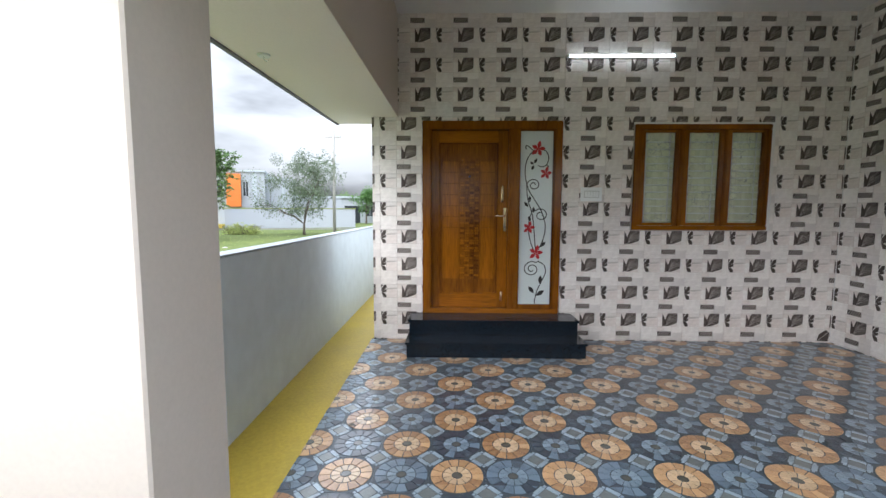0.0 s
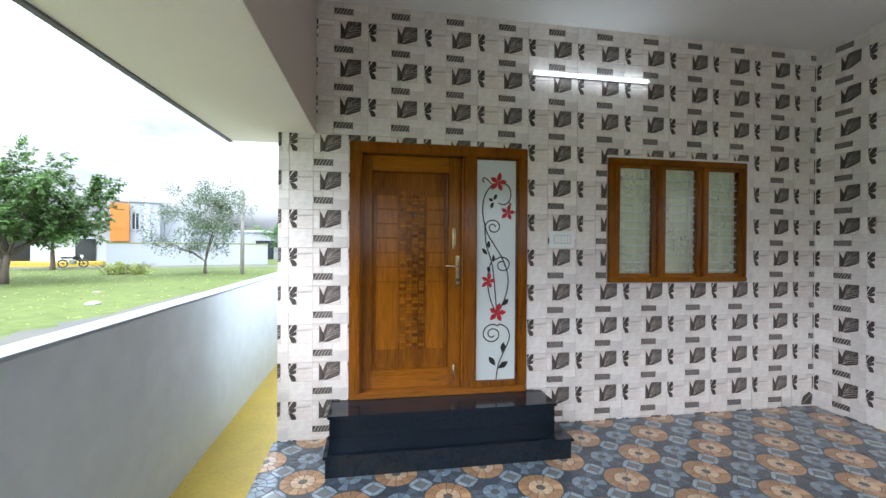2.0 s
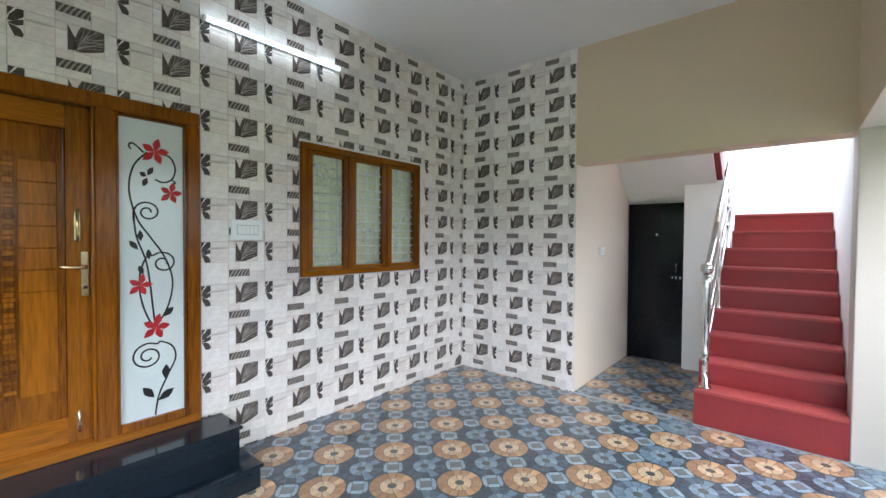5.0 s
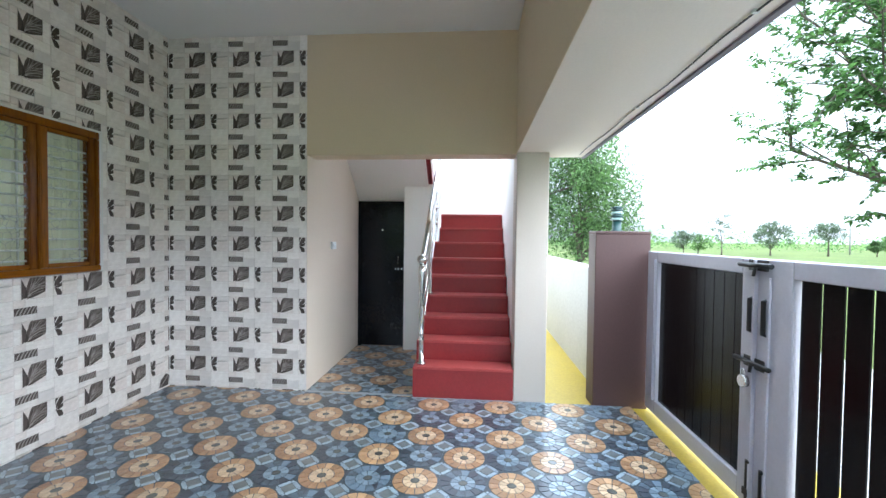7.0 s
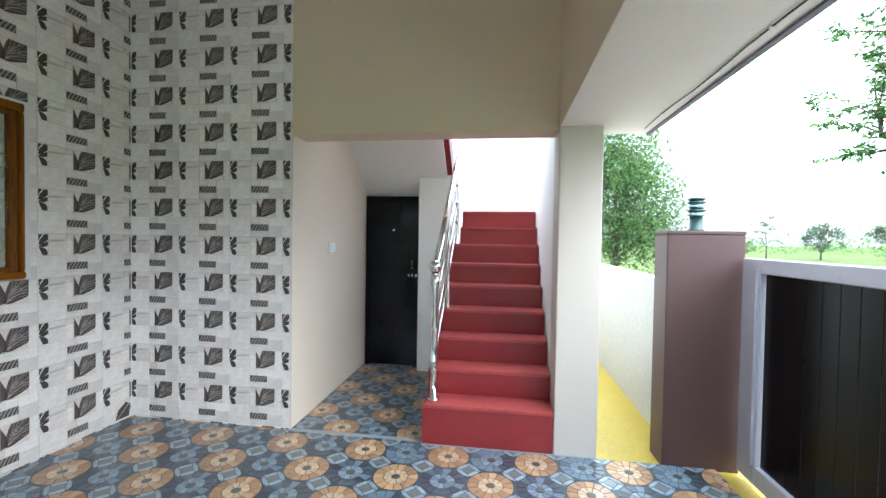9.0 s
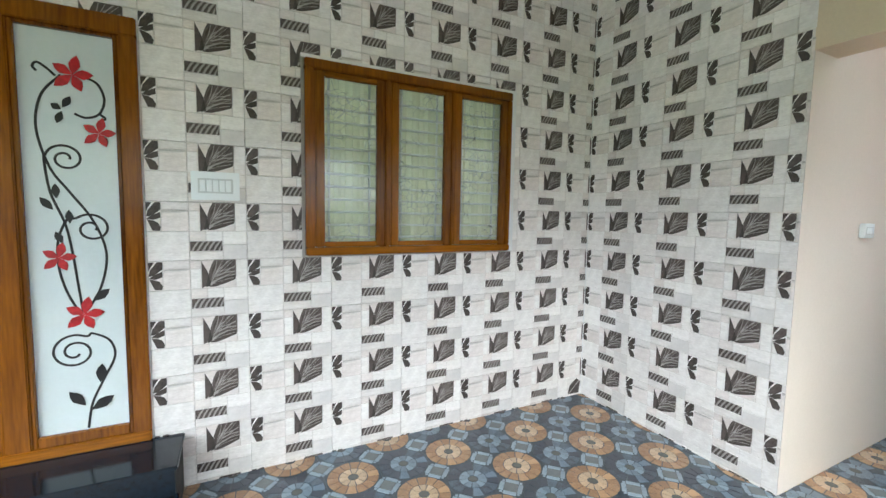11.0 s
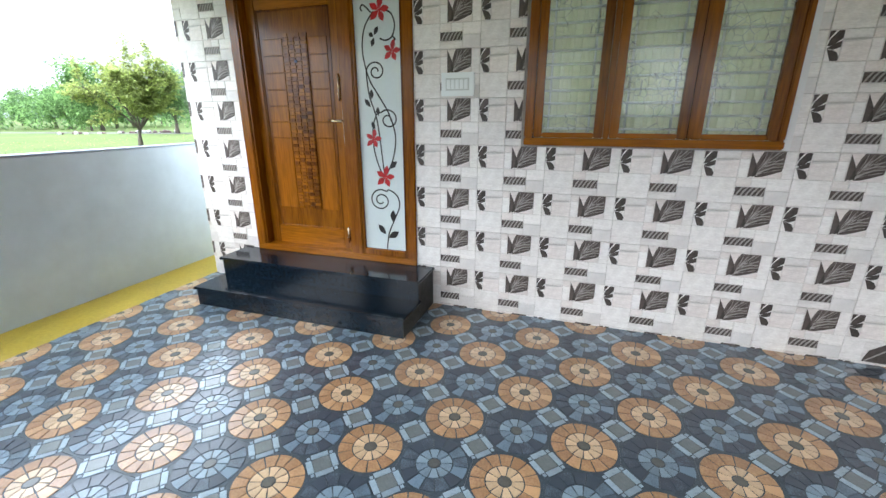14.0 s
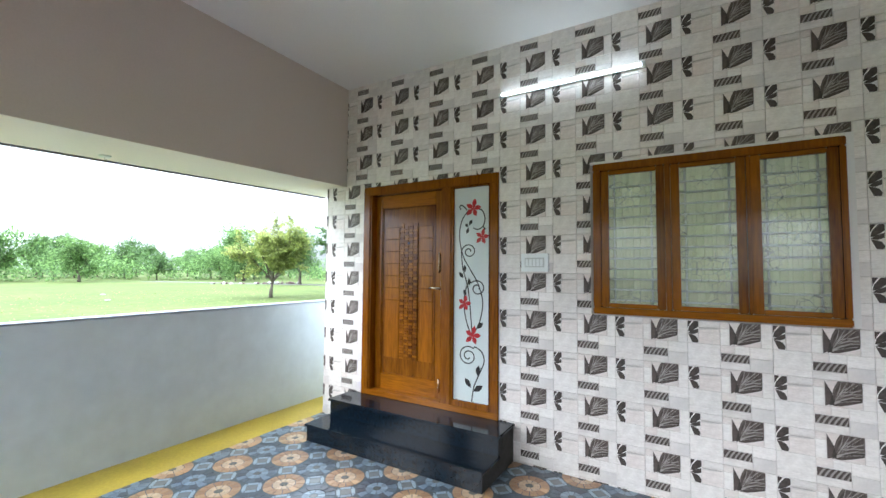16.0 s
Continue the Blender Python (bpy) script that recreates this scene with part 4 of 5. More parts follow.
part("body", bm, M_STEEL, pl)
bm = bmesh.new()
tube(bm, [(3.315, GATE_Y + 0.058, 0.75), (3.315, GATE_Y + 0.058, 0.79), (3.33, GATE_Y + 0.058, 0.805), (3.345, GATE_Y + 0.058, 0.79), (3.345, GATE_Y + 0.058, 0.75)], 0.004, 8)
part("shackle", bm, M_STEEL, pl)

# ---- outside ----
GROUND = -0.25


def strip(pts, w, z):
    bm = bmesh.new()
    prev = None
    rnd = random.Random(3)
    line = smooth_line(pts, 12)
    for i, (x, y) in enumerate(line):
        a, b = line[max(i - 1, 0)], line[min(i + 1, len(line) - 1)]
        d = Vector((b[0] - a[0], b[1] - a[1])).normalized()
        wl_, wr = w / 2 + rnd.uniform(-0.25, 0.25), w / 2 + rnd.uniform(-0.25, 0.25)
        cur = (bm.verts.new((x - d.y * wl_, y + d.x * wl_, z)), bm.verts.new((x + d.y * wr, y - d.x * wr, z)))
        if prev:
            bm.faces.new((prev[1], cur[1], cur[0], prev[0]))
        prev = cur
    return bm


structure("road", strip([(-5.2, -30), (-5.2, 5), (-4.7, 14), (-4.2, 22), (-3, 34), (-2, 48)], 2.6, GROUND + 0.012), M_ROAD, "worn grey track across the meadow", "road")
structure("road_far", strip([(-60, 30), (-35, 36), (-20, 38.5), (-5, 41), (20, 44)], 3.2, GROUND + 0.012), M_ROAD, "grey lane in front of the far houses", "road")
structure("road_front", strip([(-50, -2.1), (0, -1.95), (30, -2.1), (80, -2.6)], 3.0, GROUND + 0.012), M_LANE, "pale concrete lane in front of the gate", "road")
structure("apron", boxes((CW_X, 5.0, -0.42, GATE_Y - 0.25, -0.4, -0.03)), M_YELLOW, "yellow painted ramp outside the gate", "pavement")

rng = random.Random(11)


def leaf_cloud(bm, c, r, n, size, rnd, droop=0.0):
    """Many single leaves round a point, denser outwards, each a bent blade of four points."""
    for _ in range(n):
        d = Vector((rnd.gauss(0, 1), rnd.gauss(0, 1), rnd.gauss(0, 0.8))).normalized()
        p = Vector(c) + d * r * (0.25 + 0.75 * rnd.random() ** 0.5)
        p.z -= droop * rnd.random() ** 2
        a = Vector((rnd.gauss(0, 1), rnd.gauss(0, 1), rnd.gauss(-0.25, 0.6))).normalized()
        b = a.cross(Vector((rnd.gauss(0, 0.6), rnd.gauss(0, 0.6), 1))).normalized()
        s = size * rnd.uniform(0.6, 1.3)
        q = (p, p + a * s * 0.45 + b * s * 0.22 + Vector((0, 0, s * 0.06)), p + a * s - Vector((0, 0, s * 0.12)), p + a * s * 0.45 - b * s * 0.22 + Vector((0, 0, s * 0.06)))
        bm.faces.new([bm.verts.new(v) for v in q])


def tree(name, loc, label, height, radius, base, leaf_mat, clumps, per, size, seed, trunk=0.12, spread=0.55, droop=0.0, group="", lean=(0, 0)):
    """A tapered trunk with limbs to every clump of leaves; built at the origin and set down at loc."""
    rnd = random.Random(seed)
    ob = thing(name, (0, 0, 0), label, "tree", group)
    fork = Vector((lean[0] * 0.3, lean[1] * 0.3, base * 0.85))
    bm = bmesh.new()
    tube(bm, [(0, 0, -0.1), (0.02, 0.01, base * 0.3), (fork.x * 0.6, fork.y * 0.6, base * 0.6), fork], [trunk * 1.35, trunk * 1.05, trunk * 0.92, trunk * 0.8], 10)
    cl = []
    cz, rz = (base + height) / 2, (height - base) / 2
    while len(cl) < clumps:
        d = Vector((rnd.uniform(-1, 1), rnd.uniform(-1, 1), rnd.uniform(-1, 1)))
        if 0.25 < d.length < 1:
            wob = 0.75 + 0.35 * math.sin(3 * math.atan2(d.y, d.x) + seed)
            cl.append(Vector((lean[0] + d.x * radius * wob, lean[1] + d.y * radius * wob, cz + d.z * rz * 0.9)))
    mains = cl[:6]
    knees = []
    for c in mains:
        k1 = fork.lerp(c, 0.42) + Vector((rnd.uniform(-0.2, 0.2), rnd.uniform(-0.2, 0.2), 0.16)) * radius * 0.4
        s = trunk * rnd.uniform(0.38, 0.55)
        tube(bm, [fork, fork.lerp(k1, 0.5) + Vector((0, 0, 0.05)) * radius, k1, k1.lerp(c, 0.6) + Vector((0, 0, 0.05)) * radius, c], [s, s * 0.85, s * 0.6, s * 0.35, s * 0.1], 7, cap=False)
        knees += [(k1, s * 0.42), (k1.lerp(c, 0.6), s * 0.28)]
    for c in cl[6:]:
        k1, s = min(knees, key=lambda q: (q[0] - c).length)
        mid = k1.lerp(c, 0.5) + Vector((rnd.uniform(-0.1, 0.1), rnd.uniform(-0.1, 0.1), 0.1)) * radius * 0.4
        tube(bm, [k1, mid, c], [s, s * 0.6, s * 0.12], 5, cap=False)
    part("trunk", bm, M_BARK, ob)
    bm = bmesh.new()
    for c in cl:
        leaf_cloud(bm, c, radius * spread * rnd.uniform(0.45, 0.8), per, size, rnd, droop)
    part("crown", bm, leaf_mat, ob)
    ob.matrix_basis = Matrix.Translation((loc[0], loc[1], GROUND)) @ Matrix.Rotation(rnd.uniform(0, 6.28) if not any(lean) else 0, 4, "Z")
    return ob


def spray_tree(loc, label, limbs, leaf_mat, seed, trunk, fork_h, leaf=0.11, spread=1.0):
    """A forked tree: limbs, branches and twigs, with paired leaflets along every twig."""
    rnd = random.Random(seed)
    ob = thing("tree", (0, 0, 0), label, "tree")
    wood, green = bmesh.new(), bmesh.new()
    fork = Vector((0.1, 0.05, fork_h))
    tube(wood, [(0, 0, -0.1), (0.04, 0.0, fork_h * 0.5), fork], [trunk * 1.4, trunk * 1.1, trunk], 10)

    def bough(a, d, ln, r, n):
        """A crooked limb from a towards d; returns its points."""
        pts, p, v = [a], a.copy(), d.normalized()
        for k in range(n):
            v = (v + Vector((rnd.gauss(0, 0.16), rnd.gauss(0, 0.16), rnd.gauss(0.03, 0.12)))).normalized()
            p = p + v * ln / n
            pts.append(p.copy())
        tube(wood, pts, [r * (1 - 0.72 * k / n) for k in range(n + 1)], 7 if r > 0.02 else 4, cap=False)
        return pts, v

    def twig(a, d, ln):
        pts, v = bough(a, d, ln, 0.006, 3)
        for k in range(17):
            t = 0.12 + 0.88 * k / 16
            i = min(int(t * 3), 2)
            p = pts[i].lerp(pts[i + 1], t * 3 - i)
            side = v.cross(Vector((rnd.gauss(0, 0.3), rnd.gauss(0, 0.3), 1))).normalized() * (1 if k % 2 else -1)
            x = (side + v * 0.55 + Vector((rnd.gauss(0, 0.25), rnd.gauss(0, 0.25), rnd.gauss(-0.18, 0.3)))).normalized()
            y = x.cross(Vector((rnd.gauss(0, 0.5), rnd.gauss(0, 0.5), 1))).normalized()
            s = leaf * rnd.uniform(0.65, 1.25)
            q = (p, p + x * s * 0.5 + y * s * 0.24, p + x * s - Vector((0, 0, s * 0.15)), p + x * s * 0.5 - y * s * 0.24)
            green.faces.new([green.verts.new(c) for c in q])

    def dirs(v, wide):
        return (v + Vector((rnd.gauss(0, wide), rnd.gauss(0, wide), rnd.gauss(0.05, wide * 0.8)))).normalized()

    for dx, dy, dz, ln in limbs:
        pts, v = bough(fork, Vector((dx, dy, dz)), ln, trunk * 0.55, 7)
        for k in range(2, 8):
            for _ in range(2):
                b, bv = bough(pts[k], dirs(v, 0.75), ln * rnd.uniform(0.26, 0.44) * spread, trunk * 0.16, 4)
                for m in range(1, 5):
                    for _ in range(3):
                        twig(b[m], dirs(bv, 0.8), rnd.uniform(0.28, 0.52) * spread)
    part("trunk", wood, M_BARK, ob)
    part("crown", green, leaf_mat, ob)
    ob.matrix_basis = Matrix.Translation((loc[0], loc[1], GROUND))
    return ob


spray_tree((7.3, -6.3), "spreading tree with airy sprays of fresh green leaves", ((0.8, 1.0, 0.85, 2.9), (0.6, 0.95, 1.35, 3.8), (0.2, 0.9, 1.5, 4.3), (1.1, 0.55, 1.1, 3.6), (-0.5, 0.4, 1.3, 3.8), (0.9, -0.5, 1.1, 3.4), (-0.3, -0.7, 1.2, 3.4), (0.45, 0.5, 1.9, 4.8), (0.9, 0.8, 1.7, 4.4)), M_LF1, 5, 0.14, 1.9, leaf=0.125)
# two trees out of view, added to give the window glass something to reflect
for x, y, h, sd in ((3.2, -11.5, 4.6, 91), (-3.4, -13.0, 5.0, 92)):
    tree("tree", (x, y), "leafy tree across the lane, added for window reflections", h, h * 0.42, h * 0.22, M_LF4, 46, 130, 0.2, sd, 0.12, 0.34, group="trees across the lane")
tree("tree", (20.5, -2.9), "dense dark green tree with hanging foliage", 7.2, 2.8, 0.9, M_LF2, 70, 330, 0.17, 8, 0.22, 0.5, droop=1.2)
spray_tree((-15.6, 23.2), "low broad tree with a bent forked trunk on the meadow", ((1.0, 0.2, 0.75, 3.9), (-1.0, 0.3, 0.8, 3.8), (0.3, 1.0, 0.8, 3.6), (0.2, -1.0, 0.8, 3.6), (0.8, 0.7, 1.2, 3.8), (-0.7, -0.7, 1.2, 3.8), (0.75, -0.7, 1.0, 3.8), (-0.8, 0.6, 0.95, 3.8), (0.1, 0.1, 1.5, 3.4)), M_LF2, 21, 0.115, 1.3, leaf=0.21)
tree("tree", (-21.5, 35.0), "dark green tree in front of the house", 5.0, 2.4, 1.6, M_LF2, 30, 260, 0.22, 23, 0.14, 0.5)
tree("tree", (-9.8, 30.1), "thin grey green tree on the meadow", 6.2, 3.5, 0.9, M_LF3, 80, 130, 0.15, 31, 0.09, 0.30)
spray_tree((-19.6, 18.9), "round yellow green tree with a slim forked trunk", ((0.7, 0.3, 1.0, 2.9), (-0.7, 0.2, 1.0, 2.9), (0.2, 0.7, 1.1, 2.9), (0.3, -0.7, 1.1, 2.9), (-0.4, -0.5, 1.5, 3.1), (0.5, 0.4, 1.7, 3.2), (0.9, -0.4, 0.8, 2.6), (-0.9, 0.5, 0.8, 2.6)), M_LF4, 41, 0.10, 1.0, leaf=0.17)
tree("tree", (-37, 36), "dark tree behind the lane", 6.5, 3.0, 1.5, M_LF2, 40, 220, 0.25, 47, 0.18, 0.5)
tree("tree", (-18.2, 26.5), "grey green tree on the meadow", 6.4, 2.6, 1.2, M_LF3, 44, 130, 0.17, 49, 0.09, 0.32)
tree("tree", (-11.0, 58), "slender tree beside the far white building", 5.0, 2.2, 1.5, M_LF1, 24, 150, 0.25, 51, 0.12, 0.5)

# far woods: three trees, repeated
woods = [tree("tree", (-300, 300), "distant broad tree at the meadow edge", 7.5, 4.2, 1.4, m, 36, 150, 0.42, 60 + k, 0.2, 0.5, group="distant trees") for k, m in enumerate((M_LF5, M_LF2, M_LF5))]
used = 0
for k in range(46):
    b, d = radians(rng.uniform(49, 100)), rng.uniform(66, 120)
    m = Matrix.Translation((3.2 - math.sin(b) * d, 1.7 + math.cos(b) * d, GROUND)) @ Matrix.Rotation(rng.uniform(0, 6.28), 4, "Z") @ Matrix.Scale(rng.uniform(0.55, 1.1), 4)
    if used < 3:
        woods[used].matrix_basis = m
        used += 1
    else:
        s = m.to_scale()[0]
        w = woods[k % 3]
        c = copy_thing(w, Matrix.Translation(m.translation) @ m.to_3x3().normalized().to_4x4())
        c.scale = (s, s, s)
for x, y, s in ((40, -60, 0.9), (-30, 90, 0.8), (-55, 80, 0.9), (8, 85, 0.7), (-18, 75, 0.7)):
    c = copy_thing(woods[int(abs(x + y)) % 3], Matrix.Translation((x, y, GROUND)) @ Matrix.Rotation(x, 4, "Z"))
    c.scale = (s, s, s)

# slight, airy trees along the fields in front of the gate
tree("tree", (59.9, -26.4), "slight airy tree in the fields", 3.6, 2.0, 0.7, M_LF3, 30, 60, 0.26, 71, 0.08, 0.34, group="field trees")
tree("tree", (59.6, -31.2), "tall sparse tree with tufted twigs in the fields", 6.0, 2.3, 1.6, M_LF3, 26, 22, 0.28, 72, 0.08, 0.22, group="field trees")
tree("tree", (62.0, -29.4), "slight airy tree in the fields", 3.0, 1.8, 0.5, M_LF5, 24, 60, 0.26, 73, 0.07, 0.34, group="field trees")
tree("tree", (59.3, -37.2), "broad airy tree in the fields", 4.7, 2.9, 0.9, M_LF3, 44, 70, 0.26, 74, 0.10, 0.30, group="field trees")
tree("tree", (58.9, -44.1), "flat crowned tree in the fields", 4.5, 2.7, 2.1, M_LF3, 36, 70, 0.25, 75, 0.10, 0.28, group="field trees")
for k, (x, y, h) in enumerate(((41.2, -37.6, 4.2), (42, -41.4, 5.0), (38.9, -44.4, 5.4), (46, -40.5, 3.0), (36.0, -46.0, 4.6), (52, -46, 2.6), (60, -51, 2.2), (66, -60, 2.6))):
    tree("tree", (x, y), "leafy tree at the edge of the fields", h, h * 0.5, h * 0.2, (M_LF2, M_LF5, M_LF4)[k % 3], 34, 80, 0.2, 80 + k, 0.09, 0.34, group="field trees")

# low distant scrub round the horizon, too far to count
bm = bmesh.new()
for k in range(520):
    a, d = rng.uniform(0, 6.283), rng.uniform(140, 260)
    if 0.2 < math.cos(a) and abs(math.sin(a)) < 0.15:
        continue
    leaf_cloud(bm, (math.cos(a) * d, math.sin(a) * d, rng.uniform(0.2, 2.4)), rng.uniform(3.0, 7.0), 34, 1.6, rng)
tagged(part("distant_scrub", bm, M_LF5), "distant green scrub along the horizon", "woods", kind="stuff")

# thin hazy line of growth where the fields end
bm = bmesh.new()
for k in range(300):
    a, d = radians(rng.uniform(-66, -2)), rng.uniform(105, 150)
    leaf_cloud(bm, (math.cos(a) * d, math.sin(a) * d, rng.uniform(-0.2, 1.5)), rng.uniform(0.9, 2.0), 26, 0.6, rng)
tagged(part("field_hedge", bm, M_LF5), "thin green line of growth at the end of the fields", "woods", kind="stuff")

# scrub closing the far side of the meadow
bm = bmesh.new()
for k in range(420):
    b, d = radians(rng.uniform(46, 104)), rng.uniform(72, 98)
    leaf_cloud(bm, (3.2 - math.sin(b) * d, 1.7 + math.cos(b) * d, rng.uniform(0.3, 3.2)), rng.uniform(0.9, 2.0), 42, 0.55, rng)
tagged(part("hedgerow", bm, M_LF5), "uneven green scrub along the meadow edge", "woods", kind="stuff")

# grass tufts on the nearer meadow
bm = bmesh.new()
for k in range(3000):
    x, y = rng.uniform(-34, -1.2), rng.uniform(3, 36)
    if abs(x + 4.8) < 1.5 and rng.random() < 0.93:
        continue
    h = rng.uniform(0.015, 0.04)
    for j in range(2):
        a = rng.uniform(0, 6.28)
        dx, dy = math.cos(a) * 0.03, math.sin(a) * 0.03
        bm.faces.new([bm.verts.new(v) for v in ((x - dx, y - dy, GROUND), (x + dx, y + dy, GROUND), (x + dy * 2.2, y - dx * 2.2, GROUND + h))])
tagged(part("grass", bm, M_BLADE), "uneven tufts of green meadow grass", "grass", kind="stuff")

bush = thing("brush_pile", (-14.2, 29.9, GROUND), "low heap of cut branches and leaves on the grass", "brush")
bm = bmesh.new()
for k in range(9):
    leaf_cloud(bm, (-14.2 + rng.uniform(-1.1, 1.1), 29.9 + rng.uniform(-0.5, 0.5), GROUND + 0.25 + rng.uniform(0, 0.2)), 0.5, 160, 0.16, rng)
part("leaves", bm, M_LF4, bush)
bm = bmesh.new()
for k in range(22):
    x, y, a = -14.2 + rng.uniform(-1, 1), 29.9 + rng.uniform(-0.4, 0.4), rng.uniform(0, 6.28)
    tube(bm, [(x, y, GROUND), (x + math.cos(a) * 0.5, y + math.sin(a) * 0.4, GROUND + 0.5), (x + math.cos(a) * 1.0, y + math.sin(a) * 0.7, GROUND + 0.65)], [0.025, 0.018, 0.006], 5)
part("branches", bm, M_BARK, bush)


def power_pole(loc, h, label):
    ob = thing("power_pole", (loc[0], loc[1], GROUND), label, "pole", "power poles")
    bm = bmesh.new()
    tube(bm, [(loc[0], loc[1], GROUND - 0.1), (loc[0] + 0.05, loc[1], GROUND + h)], [0.12, 0.085], 10)
    part("shaft", bm, M_PALEPOLE, ob)
    part("crossarm", boxes((loc[0] - 0.55, loc[0] + 0.55, loc[1] - 0.05, loc[1] + 0.05, GROUND + h - 0.55, GROUND + h - 0.45)), M_PALEPOLE, ob)
    for dx in (-0.45, 0.05, 0.45):
        bm = bmesh.new()
        z = GROUND + h - (0.45 if dx != 0.05 else 0.0)
        lathe(bm, loc[0] + dx, loc[1], [(0.02, z), (0.05, z + 0.05), (0.03, z + 0.1), (0.05, z + 0.13), (0.01, z + 0.17)], 8)
        part("insulator", bm, M_PLASTIC, ob)


power_pole((-7.55, 29.85), 7.3, "pale concrete power pole on the meadow")
power_pole((70, -56), 7.0, "distant concrete power pole by the road")


def placed(ob, m):
    ob.matrix_basis = m
    return ob


def house_parts(ob, wall_boxes, wall_mats, roof_boxes, windows, extras=()):
    """Parts built round the origin under a house that is then set in place: x along the front, -y towards the viewer."""
    for b, m in zip(wall_boxes, wall_mats):
        part("wall", boxes(b), m, ob)
    for b in roof_boxes:
        part("roof", boxes(b), M_FACADEG, ob)
    for x0, x1, y, z0, z1 in windows:
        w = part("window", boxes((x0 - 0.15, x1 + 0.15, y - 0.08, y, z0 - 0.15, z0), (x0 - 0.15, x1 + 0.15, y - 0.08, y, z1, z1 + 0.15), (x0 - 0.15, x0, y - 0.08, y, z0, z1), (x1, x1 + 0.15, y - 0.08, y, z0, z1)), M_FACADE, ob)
        part("pane", boxes((x0, x1, y - 0.03, y - 0.004, z0, z1)), M_GLASS_SHADE, w)
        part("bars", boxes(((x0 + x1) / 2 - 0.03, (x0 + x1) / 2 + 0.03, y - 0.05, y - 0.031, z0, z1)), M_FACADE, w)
    for nm, b, m in extras:
        part(nm, boxes(b), m, ob)


h1 = thing("house", (0, 0, 0), "white two storey house with an orange front panel", "house")
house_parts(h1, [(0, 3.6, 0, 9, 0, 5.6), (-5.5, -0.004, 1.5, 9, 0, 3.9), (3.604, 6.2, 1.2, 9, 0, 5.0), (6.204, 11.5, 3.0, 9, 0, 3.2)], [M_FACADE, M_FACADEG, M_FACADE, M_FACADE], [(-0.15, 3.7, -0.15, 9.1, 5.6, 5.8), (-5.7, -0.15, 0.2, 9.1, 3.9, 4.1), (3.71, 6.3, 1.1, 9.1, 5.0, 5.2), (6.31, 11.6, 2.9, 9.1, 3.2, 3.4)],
            [(1.6, 2.05, 0.0, 3.2, 4.6)],
            # the porch's inner shade is a flat dark sheet on the wall
            [("orange_panel", (0.1, 1.4, -0.35, -0.004, 2.1, 5.4), M_ORANGE), ("blue_grey_band", (2.45, 2.85, -0.06, -0.004, 1.9, 5.55), M_FACADEG), ("porch_opening", (-2.6, -1.2, 1.42, 1.496, 0.3, 2.3), M_GLASS_SHADE), ("yellow_plinth", (-6.0, -0.2, -1.5, 1.4, 0, 0.35), M_YELLOW), ("front_wall", (0.1, 12.5, -1.8, -1.6, 0, 1.9), M_FACADE), ("pipe", (5.2, 5.35, 1.1, 1.196, 0, 4.2), M_FACADEG), ("green_coping", (0.05, 12.55, -1.82, -1.58, 1.904, 2.0), M_LF4)])
for k in range(6):
    part("board", boxes((0.08, 1.42, -0.38, -0.352, 2.1 + 0.55 * k + 0.03, 2.1 + 0.55 * (k + 1) - 0.03)), M_ORANGE, h1)
placed(h1, pose(-21.8, 42.0, GROUND, 0, 0, 19))
h2 = thing("house", (0, 0, 0), "low white house with a dark porch far across the meadow", "house")
house_parts(h2, [(0, 9, 0, 8, 0, 3.6), (9.004, 12, 1.5, 8, 0, 5.2)], [M_FACADE, M_FACADE], [(-0.2, 8.99, -0.3, 8.1, 3.6, 3.85), (9.0, 12.2, 1.3, 8.1, 5.2, 5.4)], [(1.2, 2.6, 0, 1.0, 2.4), (6.4, 7.6, 0, 1.0, 2.4)], [("porch_opening", (3.4, 5.6, -0.06, -0.004, 0, 2.5), M_GLASS_SHADE)])
placed(h2, pose(-18, 60, GROUND, 0, 0, 10))
h3 = thing("house", (0, 0, 0), "grey house front with a black gate and yellow plinth", "house")
house_parts(h3, [(0, 8, 0, 7, 0, 3.0)], [M_FACADEG], [(-0.2, 8.2, -0.2, 7.1, 3.0, 3.2)], [], [("gate", (1, 6, -0.08, -0.004, 0.3, 2.2), M_BLACK), ("yellow_plinth", (-1, 8, -2.0, -0.1, 0, 0.35), M_YELLOW), ("post", (3.4, 3.7, -0.2, -0.09, 0.3, 2.3), M_FACADE)])
placed(h3, pose(-33.5, 39.8, GROUND, 0, 0, 32))
h4 = thing("house", (0, 0, 0), "pale flat roofed building far across the fields", "house")
# the pale facade colour carries the distance haze on this building
house_parts(h4, [(0, 9, 0, 8, 0, 7)], [M_FACADE], [(-0.3, 9.3, -0.3, 8.2, 7, 7.4)], [(1.5, 3, 0, 3, 5), (5.5, 7, 0, 3, 5)])
placed(h4, pose(140, -136, GROUND, 0, 0, 225))

# parked motorbike in front of the house
mb = thing("motorbike", (0, 0, 0), "dark parked motorbike in front of the house", "motorbike")
for x in (-0.62, 0.62):
    bm = bmesh.new()
    ringpts = [(x + 0.28 * math.cos(a * math.pi / 9), 0, 0.30 + 0.28 * math.sin(a * math.pi / 9)) for a in range(19)]
    tube(bm, ringpts, 0.05, 8)
    tube(bm, [(x, -0.06, 0.30), (x, 0.06, 0.30)], 0.06, 10)
    for k in range(6):
        tube(bm, [(x, 0, 0.3), (x + 0.26 * math.cos(k * 1.047), 0, 0.3 + 0.26 * math.sin(k * 1.047))], 0.012, 5)
    part("wheel", bm, M_BLACK, mb)
